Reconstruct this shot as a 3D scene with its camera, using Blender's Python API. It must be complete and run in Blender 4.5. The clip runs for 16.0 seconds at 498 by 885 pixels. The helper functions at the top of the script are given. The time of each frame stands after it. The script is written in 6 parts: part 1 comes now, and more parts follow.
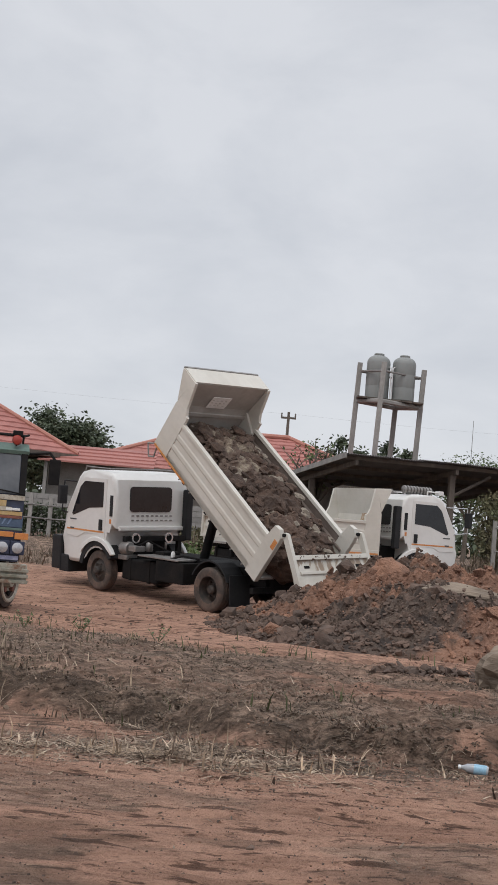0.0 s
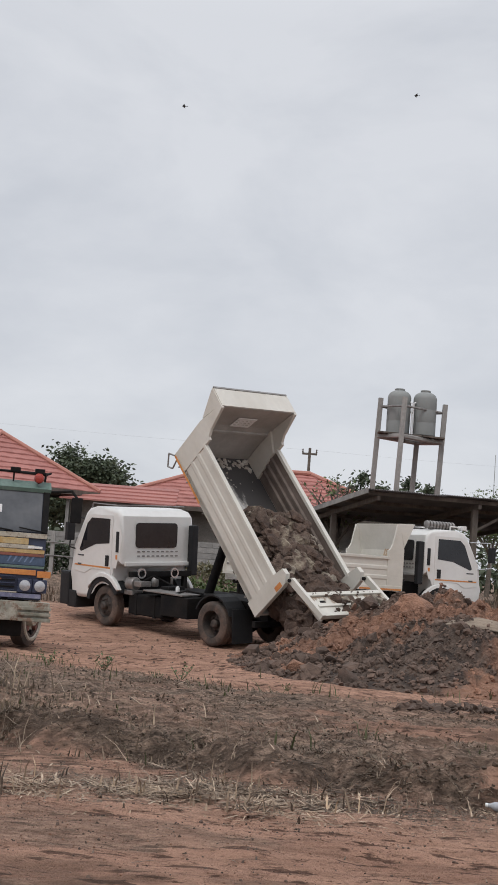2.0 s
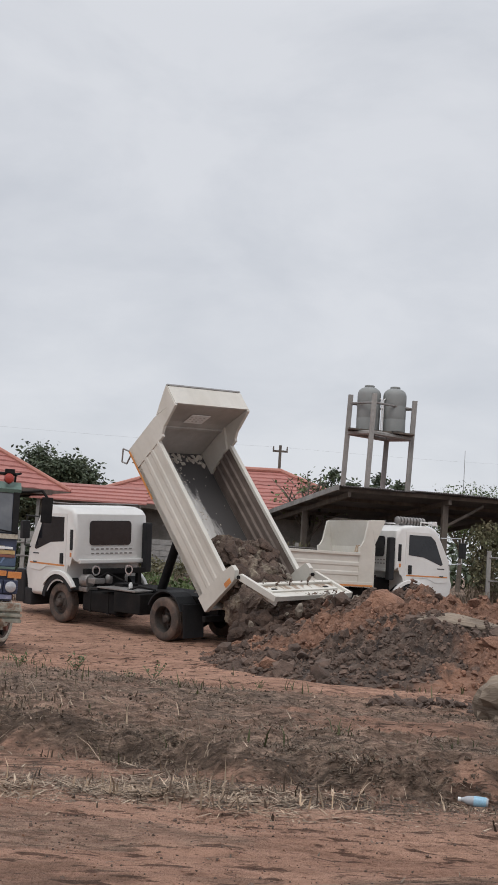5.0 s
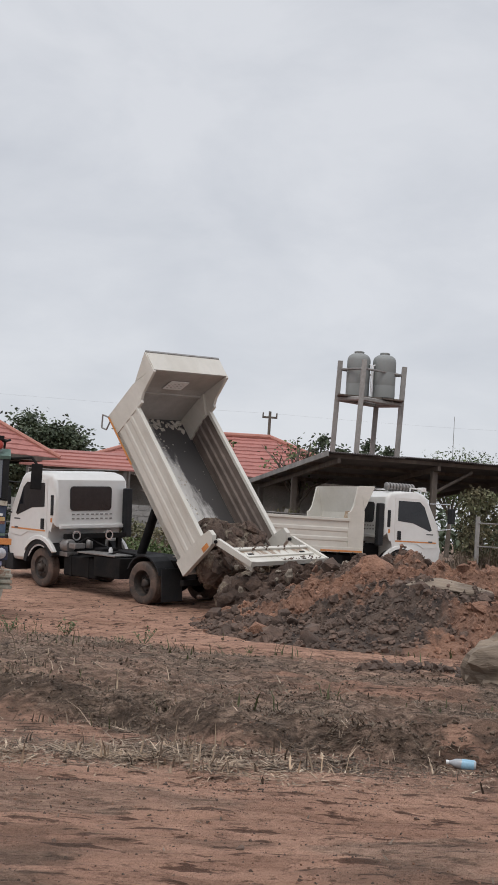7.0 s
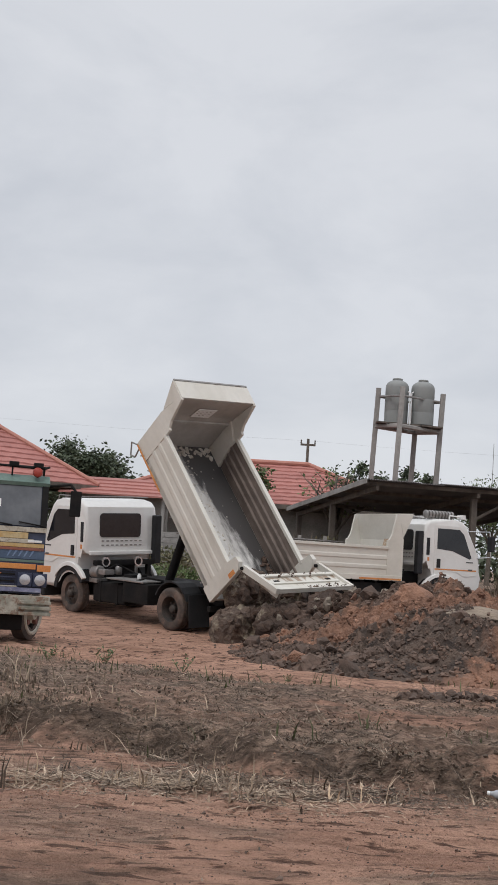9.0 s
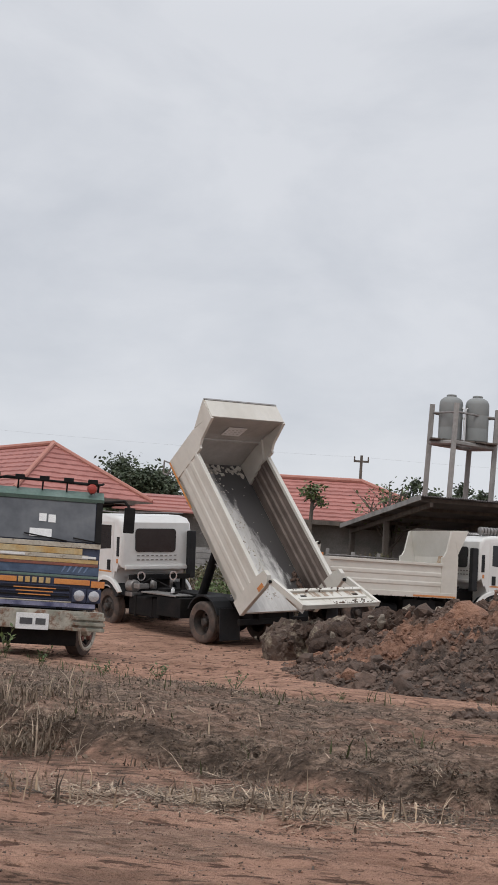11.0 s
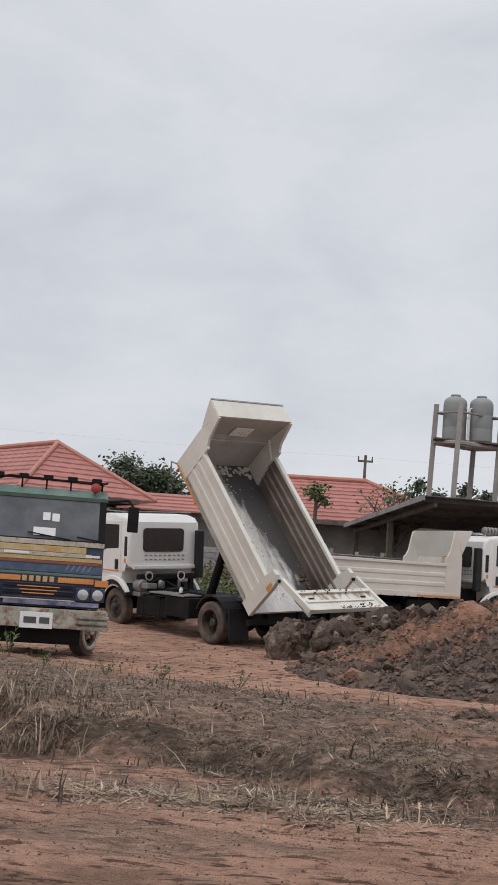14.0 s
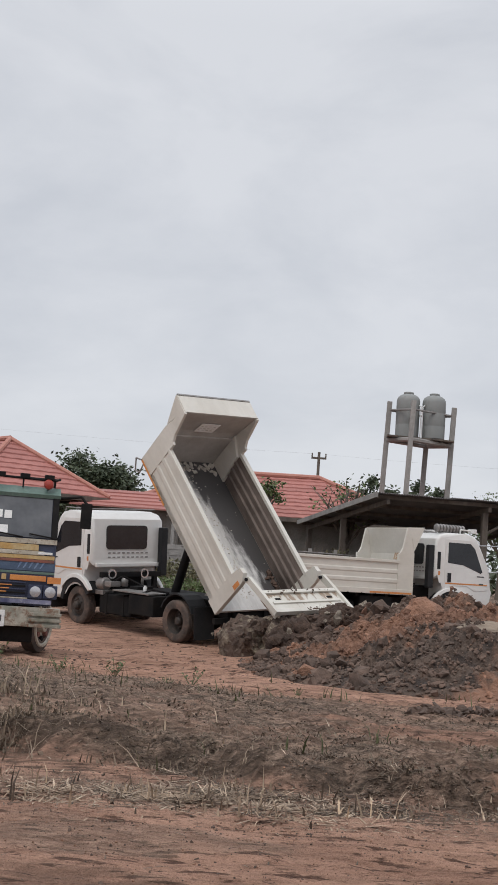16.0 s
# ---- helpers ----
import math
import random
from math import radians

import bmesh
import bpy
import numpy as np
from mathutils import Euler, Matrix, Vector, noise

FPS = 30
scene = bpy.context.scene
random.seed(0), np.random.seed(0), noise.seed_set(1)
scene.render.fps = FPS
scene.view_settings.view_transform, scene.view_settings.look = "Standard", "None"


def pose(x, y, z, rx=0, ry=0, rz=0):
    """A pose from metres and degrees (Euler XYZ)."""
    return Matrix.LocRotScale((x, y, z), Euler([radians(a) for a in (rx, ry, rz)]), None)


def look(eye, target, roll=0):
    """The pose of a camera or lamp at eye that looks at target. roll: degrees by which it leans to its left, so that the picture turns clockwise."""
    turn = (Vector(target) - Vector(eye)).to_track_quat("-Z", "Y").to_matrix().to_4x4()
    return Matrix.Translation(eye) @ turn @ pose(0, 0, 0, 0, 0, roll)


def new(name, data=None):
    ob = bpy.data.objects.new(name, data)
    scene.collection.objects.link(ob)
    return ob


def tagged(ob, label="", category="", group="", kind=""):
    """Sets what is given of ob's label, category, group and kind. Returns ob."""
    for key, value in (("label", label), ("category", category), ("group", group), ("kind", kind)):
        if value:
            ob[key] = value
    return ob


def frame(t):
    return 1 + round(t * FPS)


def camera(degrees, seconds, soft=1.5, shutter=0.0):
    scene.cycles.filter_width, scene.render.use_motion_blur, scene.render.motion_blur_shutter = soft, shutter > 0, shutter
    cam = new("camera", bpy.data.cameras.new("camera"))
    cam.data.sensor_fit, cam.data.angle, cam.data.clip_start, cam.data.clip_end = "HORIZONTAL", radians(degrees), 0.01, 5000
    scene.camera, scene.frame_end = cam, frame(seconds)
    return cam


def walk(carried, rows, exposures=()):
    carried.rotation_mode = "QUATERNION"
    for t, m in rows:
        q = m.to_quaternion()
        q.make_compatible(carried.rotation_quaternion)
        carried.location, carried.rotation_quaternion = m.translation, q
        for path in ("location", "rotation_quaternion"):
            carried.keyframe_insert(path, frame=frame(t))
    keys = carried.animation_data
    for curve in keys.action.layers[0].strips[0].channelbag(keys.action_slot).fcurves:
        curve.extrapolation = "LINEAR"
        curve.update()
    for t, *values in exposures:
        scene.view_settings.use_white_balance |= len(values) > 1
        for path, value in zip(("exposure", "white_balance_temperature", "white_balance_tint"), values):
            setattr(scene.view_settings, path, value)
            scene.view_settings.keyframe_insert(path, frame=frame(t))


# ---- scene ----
cam = camera(23.2, 16.0, soft=1.6)
EYE = (0.0, 0.0, 1.6)


def aim(yaw, pitch, roll):
    return Matrix.Translation(EYE) @ pose(0, 0, 0, 0, 0, yaw) @ pose(0, 0, 0, 90 + pitch) @ pose(0, 0, 0, 0, 0, roll)


# seconds, yaw, pitch, roll
PATH = [(0.0, 0.0, 4.07, 4.8), (0.5, 1.024, 4.644, 4.828), (1.0, 1.312, 5.087, 4.682), (1.5, 1.388, 5.4, 4.569),
        (2.0, 1.141, 5.705, 4.363), (2.5, 1.165, 6.024, 4.156), (3.0, 1.147, 6.3, 3.984), (3.5, 0.669, 6.278, 3.716),
        (4.0, 0.333, 5.769, 3.681), (4.5, 0.132, 5.431, 3.791), (5.0, -0.261, 5.698, 3.718), (5.2, -0.457, 5.878, 3.757),
        (7.3, -0.858, 4.033, 3.613), (7.5, -0.456, 4.289, 3.709), (8.0, 0.415, 4.969, 3.731), (8.5, 0.897, 5.268, 3.802),
        (9.0, 1.034, 5.315, 3.691), (9.5, 1.398, 5.422, 3.694), (10.0, 2.765, 5.816, 3.783), (10.2, 3.318, 5.948, 3.874),
        (12.5, 3.705, 5.894, 3.891), (13.0, 3.743, 5.837, 3.949), (13.5, 3.817, 5.85, 4.149), (14.0, 3.784, 5.902, 4.022),
        (14.5, 3.319, 5.677, 4.081), (15.0, 2.723, 5.558, 4.083), (15.5, 2.472, 5.675, 4.136), (16.0, 1.588, 5.895, 3.982)]
walk(cam, [(t, aim(a, b, c)) for t, a, b, c in PATH])

# ---- light: overcast sky and a wide weak sun ----
scene.view_settings.exposure = 0.0
world = bpy.data.worlds.new("overcast_sky")
scene.world = world
world.use_nodes = True
wn, wl = world.node_tree.nodes, world.node_tree.links
SUN_EL, SUN_AZ = radians(58), radians(200)


def wnode(kind, **kw):
    n = wn.new(kind)
    for k, v in kw.items():
        n.inputs[k].default_value = v
    return n


sky = wn.new("ShaderNodeTexSky")
sky.sky_type, sky.sun_disc, sky.sun_elevation, sky.sun_rotation = "NISHITA", False, SUN_EL, SUN_AZ
coord = wn.new("ShaderNodeTexCoord")
stretch = wn.new("ShaderNodeMapping")
stretch.inputs["Scale"].default_value = (1.0, 1.0, 2.0)
clouds = wnode("ShaderNodeTexNoise", Scale=5.0, Detail=6.0, Roughness=0.55, Distortion=0.25)
ramp = wn.new("ShaderNodeValToRGB")
ramp.color_ramp.elements[0].position, ramp.color_ramp.elements[1].position = 0.3, 0.62
ramp.color_ramp.elements[0].color = (0.595, 0.62, 0.672, 1)
ramp.color_ramp.elements[1].color = (0.72, 0.738, 0.78, 1)
sep = wn.new("ShaderNodeSeparateXYZ")
lift = wn.new("ShaderNodeMapRange")
for i, v in ((1, 0.42), (2, 1.0), (3, 1.0), (4, 1.75)):
    lift.inputs[i].default_value = v
bright = wn.new("ShaderNodeMix")
bright.data_type, bright.blend_type = "RGBA", "MULTIPLY"
bright.inputs[0].default_value = 1.0
dim = wn.new("ShaderNodeMix")
dim.data_type, dim.blend_type = "RGBA", "MULTIPLY"
dim.inputs[0].default_value, dim.inputs[7].default_value = 1.0, (0.1, 0.1, 0.1, 1)
veil = wn.new("ShaderNodeMix")
veil.data_type = "RGBA"
veil.inputs[0].default_value = 0.93
wl.new(coord.outputs["Generated"], stretch.inputs[0])
wl.new(stretch.outputs[0], clouds.inputs["Vector"])
wl.new(clouds.outputs[0], ramp.inputs[0])
wl.new(coord.outputs["Generated"], sep.inputs[0])
wl.new(sep.outputs[2], lift.inputs[0])
wl.new(ramp.outputs[0], bright.inputs[6])
wl.new(lift.outputs[0], bright.inputs[7])
wl.new(sky.outputs[0], dim.inputs[6])
wl.new(dim.outputs[2], veil.inputs[6])
wl.new(bright.outputs[2], veil.inputs[7])
wl.new(veil.outputs[2], wn["Background"].inputs[0])
sun = new("sun", bpy.data.lights.new("sun", "SUN"))
sun.data.energy, sun.data.angle, sun.data.color = 1.1, radians(25), (1.0, 0.96, 0.9)
sun.matrix_world = look((0, 0, 30), (30 * math.cos(SUN_EL) * 0.35, 30 * math.cos(SUN_EL), 30 - 30 * math.sin(SUN_EL)))


# ---- materials ----
def material(name, colour, colour2=None, rough=0.7, metal=0.0, scale=4.0, fine=60.0, bump=0.15, spots=None, spot_at=0.6,
             stretch=(1, 1, 1), sheen=0.5, spot_scale=None, island=0.0, dist=0.02, vary=0.0, speckle=0.6):
    """Two colours mixed by a broad noise, a fine grain in value and relief, and optional stains of a third colour."""
    m = bpy.data.materials.new(name)
    m.use_nodes = True
    n, l = m.node_tree.nodes, m.node_tree.links
    bsdf = n["Principled BSDF"]
    bsdf.inputs["Roughness"].default_value, bsdf.inputs["Metallic"].default_value = rough, metal
    bsdf.inputs["Specular IOR Level"].default_value = sheen
    tc = n.new("ShaderNodeTexCoord")
    mp = n.new("ShaderNodeMapping")
    mp.inputs["Scale"].default_value = stretch
    l.new(tc.outputs["Object"], mp.inputs[0])

    def noisy(sc, detail=4.0, rgh=0.6):
        t = n.new("ShaderNodeTexNoise")
        t.inputs["Scale"].default_value, t.inputs["Detail"].default_value, t.inputs["Roughness"].default_value = sc, detail, rgh
        l.new(mp.outputs[0], t.inputs["Vector"])
        return t

    def mix(kind, fac, a, b):
        x = n.new("ShaderNodeMix")
        x.data_type, x.blend_type = "RGBA", kind
        for s, v in ((0, fac), (6, a), (7, b)):
            if isinstance(v, (int, float)):
                x.inputs[s].default_value = v
            elif isinstance(v, tuple):
                x.inputs[s].default_value = (*v, 1)
            else:
                l.new(v, x.inputs[s])
        return x.outputs[2]

    def steps(sock, lo, hi, a=0.0, b=1.0):
        r = n.new("ShaderNodeMapRange")
        for i, v in ((1, lo), (2, hi), (3, a), (4, b)):
            r.inputs[i].default_value = v
        l.new(sock, r.inputs[0])
        return r.outputs[0]

    broad, grain = noisy(scale), noisy(fine, 3.0)
    out = mix("MIX", steps(broad.outputs[0], 0.35, 0.65), colour, colour2 or tuple(c * 0.85 for c in colour))
    if spots:
        st = noisy(spot_scale or scale * 2.3, 6.0, 0.7)
        out = mix("MIX", steps(st.outputs[0], spot_at, spot_at + 0.12), out, spots)
    g = steps(grain.outputs[0], 0.25, 0.75, 0.72, 1.25)
    out = mix("MULTIPLY", speckle, out, g)
    if vary or island:
        rnd = n.new("ShaderNodeNewGeometry").outputs["Random Per Island"] if island else n.new("ShaderNodeObjectInfo").outputs["Random"]
        amt = island or vary
        out = mix("MULTIPLY", 1.0, out, steps(rnd, 0, 1, 1 - amt, 1 + amt))
    l.new(out, bsdf.inputs["Base Color"])
    if bump:
        b = n.new("ShaderNodeBump")
        b.inputs["Strength"].default_value, b.inputs["Distance"].default_value = bump, dist
        l.new(grain.outputs[0], b.inputs["Height"])
        l.new(b.outputs[0], bsdf.inputs["Normal"])
    return m


M = {}
M["white"] = material("white_paint", (0.71, 0.705, 0.69), (0.66, 0.65, 0.63), 0.3, scale=1.2, fine=9, bump=0.0, spots=(0.60, 0.53, 0.45), spot_at=0.68, spot_scale=3.0, speckle=0.12)
M["bed"] = material("bed_paint", (0.64, 0.615, 0.56), (0.56, 0.53, 0.47), 0.5, scale=1.5, fine=12, bump=0.03, spots=(0.42, 0.31, 0.22), spot_at=0.69, spot_scale=4.0, speckle=0.25, stretch=(1, 0.6, 1))
M["bed_in"] = material("soiled_bed_steel", (0.62, 0.605, 0.585), (0.36, 0.34, 0.32), 0.6, scale=0.8, fine=10, bump=0.1, spots=(0.50, 0.48, 0.44), spot_at=0.56, spot_scale=1.9, stretch=(1.9, 0.5, 1), speckle=0.35)
# darker brown than bed_in, for the right inner wall only
M["bed_wall_in"] = material("brown_bed_wall", (0.19, 0.15, 0.13), (0.07, 0.053, 0.045), 0.75, scale=1.6, fine=12, bump=0.1, spots=(0.40, 0.36, 0.31), spot_at=0.66, spot_scale=2.5, stretch=(1, 0.5, 1))
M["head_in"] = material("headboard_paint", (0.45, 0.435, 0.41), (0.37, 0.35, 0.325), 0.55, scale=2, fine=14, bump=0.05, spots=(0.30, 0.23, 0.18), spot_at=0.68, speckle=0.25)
M["rusty"] = material("rust_stained_paint", (0.36, 0.22, 0.12), (0.50, 0.38, 0.27), 0.7, scale=5, fine=20, spots=(0.58, 0.52, 0.44), spot_at=0.54)
M["orange"] = material("orange_reflective", (0.62, 0.26, 0.07), (0.55, 0.20, 0.06), 0.4, scale=6)
M["black"] = material("chassis_black", (0.011, 0.011, 0.012), (0.02, 0.018, 0.017), 0.75, scale=3, fine=25, bump=0.1, spots=(0.05, 0.038, 0.03), spot_at=0.7, sheen=0.12)
M["plastic"] = material("black_plastic", (0.016, 0.017, 0.019), (0.025, 0.025, 0.027), 0.6, scale=3, fine=30, sheen=0.25)
M["rubber"] = material("dusty_rubber", (0.06, 0.048, 0.042), (0.14, 0.095, 0.075), 0.85, scale=3.5, fine=30, bump=0.3, spots=(0.2, 0.125, 0.09), spot_at=0.6)
M["rim"] = material("dusty_steel_rim", (0.03, 0.027, 0.025), (0.075, 0.055, 0.045), 0.7, scale=6, fine=30)
M["steel"] = material("grey_steel", (0.32, 0.31, 0.30), (0.22, 0.20, 0.19), 0.45, 0.6, scale=6, fine=40)
M["chrome"] = material("bright_steel", (0.6, 0.6, 0.6), (0.5, 0.5, 0.5), 0.25, 0.9, scale=6, fine=40, bump=0)
M["glass"] = material("dark_tinted_glass", (0.012, 0.013, 0.017), (0.02, 0.021, 0.025), 0.08, scale=2, fine=20, bump=0, sheen=0.5)
M["paper"] = material("white_paper", (0.75, 0.75, 0.74), (0.68, 0.68, 0.68), 0.8, scale=9)
M["placard"] = material("white_card", (0.88, 0.88, 0.87), (0.82, 0.82, 0.81), 0.6, scale=9, bump=0, speckle=0.1)
M["ink"] = material("dark_print", (0.06, 0.06, 0.07), (0.09, 0.09, 0.09), 0.8)
M["tile"] = material("red_roof_tile", (0.41, 0.17, 0.145), (0.35, 0.14, 0.12), 0.7, scale=1.1, fine=14, bump=0.15, spots=(0.30, 0.10, 0.08), spot_at=0.63, vary=0.08)
M["ridge"] = material("pale_red_ridge", (0.46, 0.22, 0.175), (0.42, 0.18, 0.14), 0.75, scale=2, fine=16)
M["plaster"] = material("cream_plaster", (0.30, 0.275, 0.25), (0.2, 0.185, 0.165), 0.9, scale=1.2, fine=22, spots=(0.2, 0.18, 0.16), spot_at=0.66)
M["block"] = material("grey_block", (0.30, 0.29, 0.28), (0.22, 0.21, 0.20), 0.95, scale=1.6, fine=26, bump=0.4, vary=0.15)
M["concrete"] = material("weathered_concrete", (0.33, 0.315, 0.30), (0.22, 0.21, 0.20), 0.9, scale=1.5, fine=20, bump=0.3, stretch=(1, 1, 0.4))
M["tank"] = material("grey_tank_plastic", (0.245, 0.255, 0.25), (0.215, 0.225, 0.22), 0.6, scale=0.8, fine=12, bump=0.0, speckle=0.1)
M["sheet"] = material("weathered_roof_sheet", (0.17, 0.16, 0.165), (0.12, 0.113, 0.116), 0.75, scale=1.2, fine=12, bump=0.1, spots=(0.17, 0.14, 0.125), spot_at=0.63)
M["timber"] = material("grey_timber", (0.15, 0.125, 0.105), (0.09, 0.075, 0.065), 0.9, scale=4, fine=40, stretch=(1, 1, 0.3))
M["bark"] = material("tree_bark", (0.17, 0.14, 0.115), (0.10, 0.085, 0.07), 0.95, scale=6, fine=40, bump=0.4)
M["leaf"] = material("dark_leaves", (0.05, 0.068, 0.036), (0.075, 0.094, 0.052), 0.6, scale=1.5, fine=20, bump=0, island=0.35)
M["leaf_pale"] = material("pale_green_leaves", (0.075, 0.115, 0.035), (0.11, 0.14, 0.05), 0.6, scale=1.5, fine=20, bump=0, island=0.35)
M["scrub"] = material("dry_scrub_leaves", (0.11, 0.12, 0.06), (0.165, 0.14, 0.085), 0.8, scale=1.2, fine=20, bump=0, island=0.4)
M["straw"] = material("dry_straw", (0.44, 0.32, 0.22), (0.20, 0.145, 0.105), 0.9, scale=1.5, fine=30, bump=0, island=0.45)
M["deadgrass"] = material("dead_grass", (0.25, 0.185, 0.138), (0.125, 0.094, 0.07), 0.9, scale=0.9, fine=30, bump=0, island=0.45)
M["olive"] = material("withered_olive_weed", (0.12, 0.09, 0.062), (0.19, 0.138, 0.098), 0.85, scale=2, fine=30, bump=0, island=0.4)
M["pale_stalk"] = material("bleached_stalk", (0.50, 0.39, 0.29), (0.32, 0.245, 0.18), 0.9, scale=2, fine=30, bump=0, island=0.35)
M["greengrass"] = material("green_weed", (0.075, 0.09, 0.035), (0.1, 0.1, 0.045), 0.85, scale=2, fine=30, bump=0, island=0.3)
M["clay"] = material("orange_clay", (0.33, 0.178, 0.117), (0.22, 0.12, 0.083), 0.95, scale=1.6, fine=14, bump=1.0, dist=0.06, spots=(0.15, 0.09, 0.066), spot_at=0.57, island=0.25)
M["dark_soil"] = material("dark_wet_soil", (0.15, 0.1, 0.078), (0.07, 0.049, 0.039), 0.95, scale=1.8, fine=14, bump=0.6, dist=0.03, spots=(0.17, 0.105, 0.075), spot_at=0.6, vary=0.25)
M["load"] = material("brown_loose_soil", (0.12, 0.077, 0.057), (0.058, 0.038, 0.03), 0.95, scale=2.5, fine=16, bump=0.9, dist=0.03, spots=(0.2, 0.16, 0.12), spot_at=0.66, vary=0.25)
M["load_crust"] = material("crusted_loose_soil", (0.13, 0.09, 0.07), (0.075, 0.053, 0.043), 0.95, scale=2.5, fine=16, bump=0.9, dist=0.03, spots=(0.31, 0.26, 0.195), spot_at=0.47, spot_scale=1.6, vary=0.1)
M["crust"] = material("dried_pale_soil", (0.55, 0.51, 0.45), (0.40, 0.36, 0.31), 0.95, scale=3, fine=18, bump=0.4, dist=0.02)
M["grey_clod"] = material("pale_grey_clay_crust", (0.30, 0.255, 0.205), (0.19, 0.16, 0.13), 0.95, scale=3, fine=18, bump=0.6, dist=0.03)
M["turf_clod"] = material("matted_turf", (0.15, 0.106, 0.076), (0.08, 0.058, 0.044), 0.95, scale=5, fine=24, bump=0.8, dist=0.02, island=0.4, spots=(0.24, 0.17, 0.12), spot_at=0.6)
M["rock"] = material("tan_layered_clod", (0.28, 0.222, 0.17), (0.13, 0.1, 0.077), 0.95, scale=2.0, fine=12, bump=0.5, stretch=(1, 1, 5), dist=0.03)
# paler base colour stands in for the sky reflected in the old windscreen
M["old_glass"] = material("sky_toned_windscreen", (0.06, 0.064, 0.074), (0.13, 0.135, 0.145), 0.1, scale=1.5, fine=8, bump=0, speckle=0.2)
M["water_bottle"] = material("clear_blue_plastic", (0.42, 0.43, 0.44), (0.36, 0.37, 0.4), 0.15, scale=6, fine=30, bump=0)
M["label_blue"] = material("blue_bottle_label", (0.24, 0.42, 0.56), (0.28, 0.47, 0.6), 0.4, scale=6)
M["green"] = material("green_cab_paint", (0.085, 0.145, 0.12), (0.13, 0.19, 0.165), 0.5, scale=3, fine=20, spots=(0.2, 0.16, 0.12), spot_at=0.63)
M["yellow"] = material("faded_yellow_paint", (0.47, 0.29, 0.10), (0.50, 0.40, 0.23), 0.55, scale=5, fine=30, spots=(0.3, 0.2, 0.13), spot_at=0.64)
M["blue"] = material("dark_blue_paint", (0.02, 0.026, 0.058), (0.035, 0.045, 0.085), 0.4, scale=4, fine=30, spots=(0.09, 0.07, 0.07), spot_at=0.64)
M["midblue"] = material("blue_trim_paint", (0.045, 0.075, 0.13), (0.08, 0.12, 0.19), 0.5, scale=5, fine=30, spots=(0.2, 0.22, 0.25), spot_at=0.64)
M["cream"] = material("chipped_cream_paint", (0.50, 0.46, 0.39), (0.40, 0.36, 0.29), 0.6, scale=5, fine=25, spots=(0.16, 0.10, 0.07), spot_at=0.56, spot_scale=9)
M["bumper"] = material("peeling_bumper_paint", (0.42, 0.39, 0.33), (0.11, 0.115, 0.085), 0.65, scale=2.2, fine=25, spots=(0.17, 0.085, 0.05), spot_at=0.50, spot_scale=5)
M["rust_band"] = material("red_brown_paint", (0.25, 0.085, 0.06), (0.16, 0.07, 0.055), 0.6, scale=5, fine=25, spots=(0.4, 0.3, 0.22), spot_at=0.62)
M["lilac"] = material("scuffed_lilac_paint", (0.26, 0.26, 0.36), (0.05, 0.055, 0.12), 0.35, scale=2.5, fine=25, spots=(0.42, 0.42, 0.48), spot_at=0.58)
M["paleblue"] = material("pale_blue_paint", (0.11, 0.17, 0.30), (0.18, 0.25, 0.37), 0.5, scale=5, fine=25)
M["red"] = material("red_lamp_plastic", (0.38, 0.05, 0.035), (0.3, 0.04, 0.03), 0.4, scale=5)
M["lens"] = material("headlamp_lens", (0.5, 0.5, 0.52), (0.4, 0.4, 0.42), 0.12, 0.3, scale=8, bump=0)
M["bird"] = material("dark_feathers", (0.03, 0.03, 0.033), (0.05, 0.05, 0.05), 0.9)


def stained(name, base, axis, lo, hi, shift, dark, stretch, scale=1.3, slant=0.0):
    """A coat of wet soil with a ragged edge, spread from one side of the steel."""
    m = M[base].copy()
    m.name = name
    n, l = m.node_tree.nodes, m.node_tree.links
    bsdf = n["Principled BSDF"]
    under = bsdf.inputs["Base Color"].links[0].from_socket
    tc, sep, mp = n.new("ShaderNodeTexCoord"), n.new("ShaderNodeSeparateXYZ"), n.new("ShaderNodeMapping")
    l.new(tc.outputs["Object"], sep.inputs[0])
    l.new(tc.outputs["Object"], mp.inputs[0])
    mp.inputs["Scale"].default_value = stretch
    t = n.new("ShaderNodeTexNoise")
    t.inputs["Scale"].default_value, t.inputs["Detail"].default_value, t.inputs["Roughness"].default_value = scale, 8.0, 0.62
    l.new(mp.outputs[0], t.inputs["Vector"])
    add = n.new("ShaderNodeMath")
    add.operation = "MULTIPLY_ADD"
    l.new(t.outputs[0], add.inputs[0])
    add.inputs[1].default_value = shift
    tilt = n.new("ShaderNodeMath")
    tilt.operation = "MULTIPLY_ADD"
    l.new(sep.outputs[1], tilt.inputs[0])
    tilt.inputs[1].default_value = slant
    l.new(sep.outputs[axis], tilt.inputs[2])
    l.new(tilt.outputs[0], add.inputs[2])
    r = n.new("ShaderNodeMapRange")
    r.inputs[1].default_value, r.inputs[2].default_value = lo, hi
    l.new(add.outputs[0], r.inputs[0])
    x = n.new("ShaderNodeMix")
    x.data_type = "RGBA"
    l.new(r.outputs[0], x.inputs[0])
    l.new(under, x.inputs[6])
    x.inputs[7].default_value = (*dark, 1)
    l.new(x.outputs[2], bsdf.inputs["Base Color"])
    return m


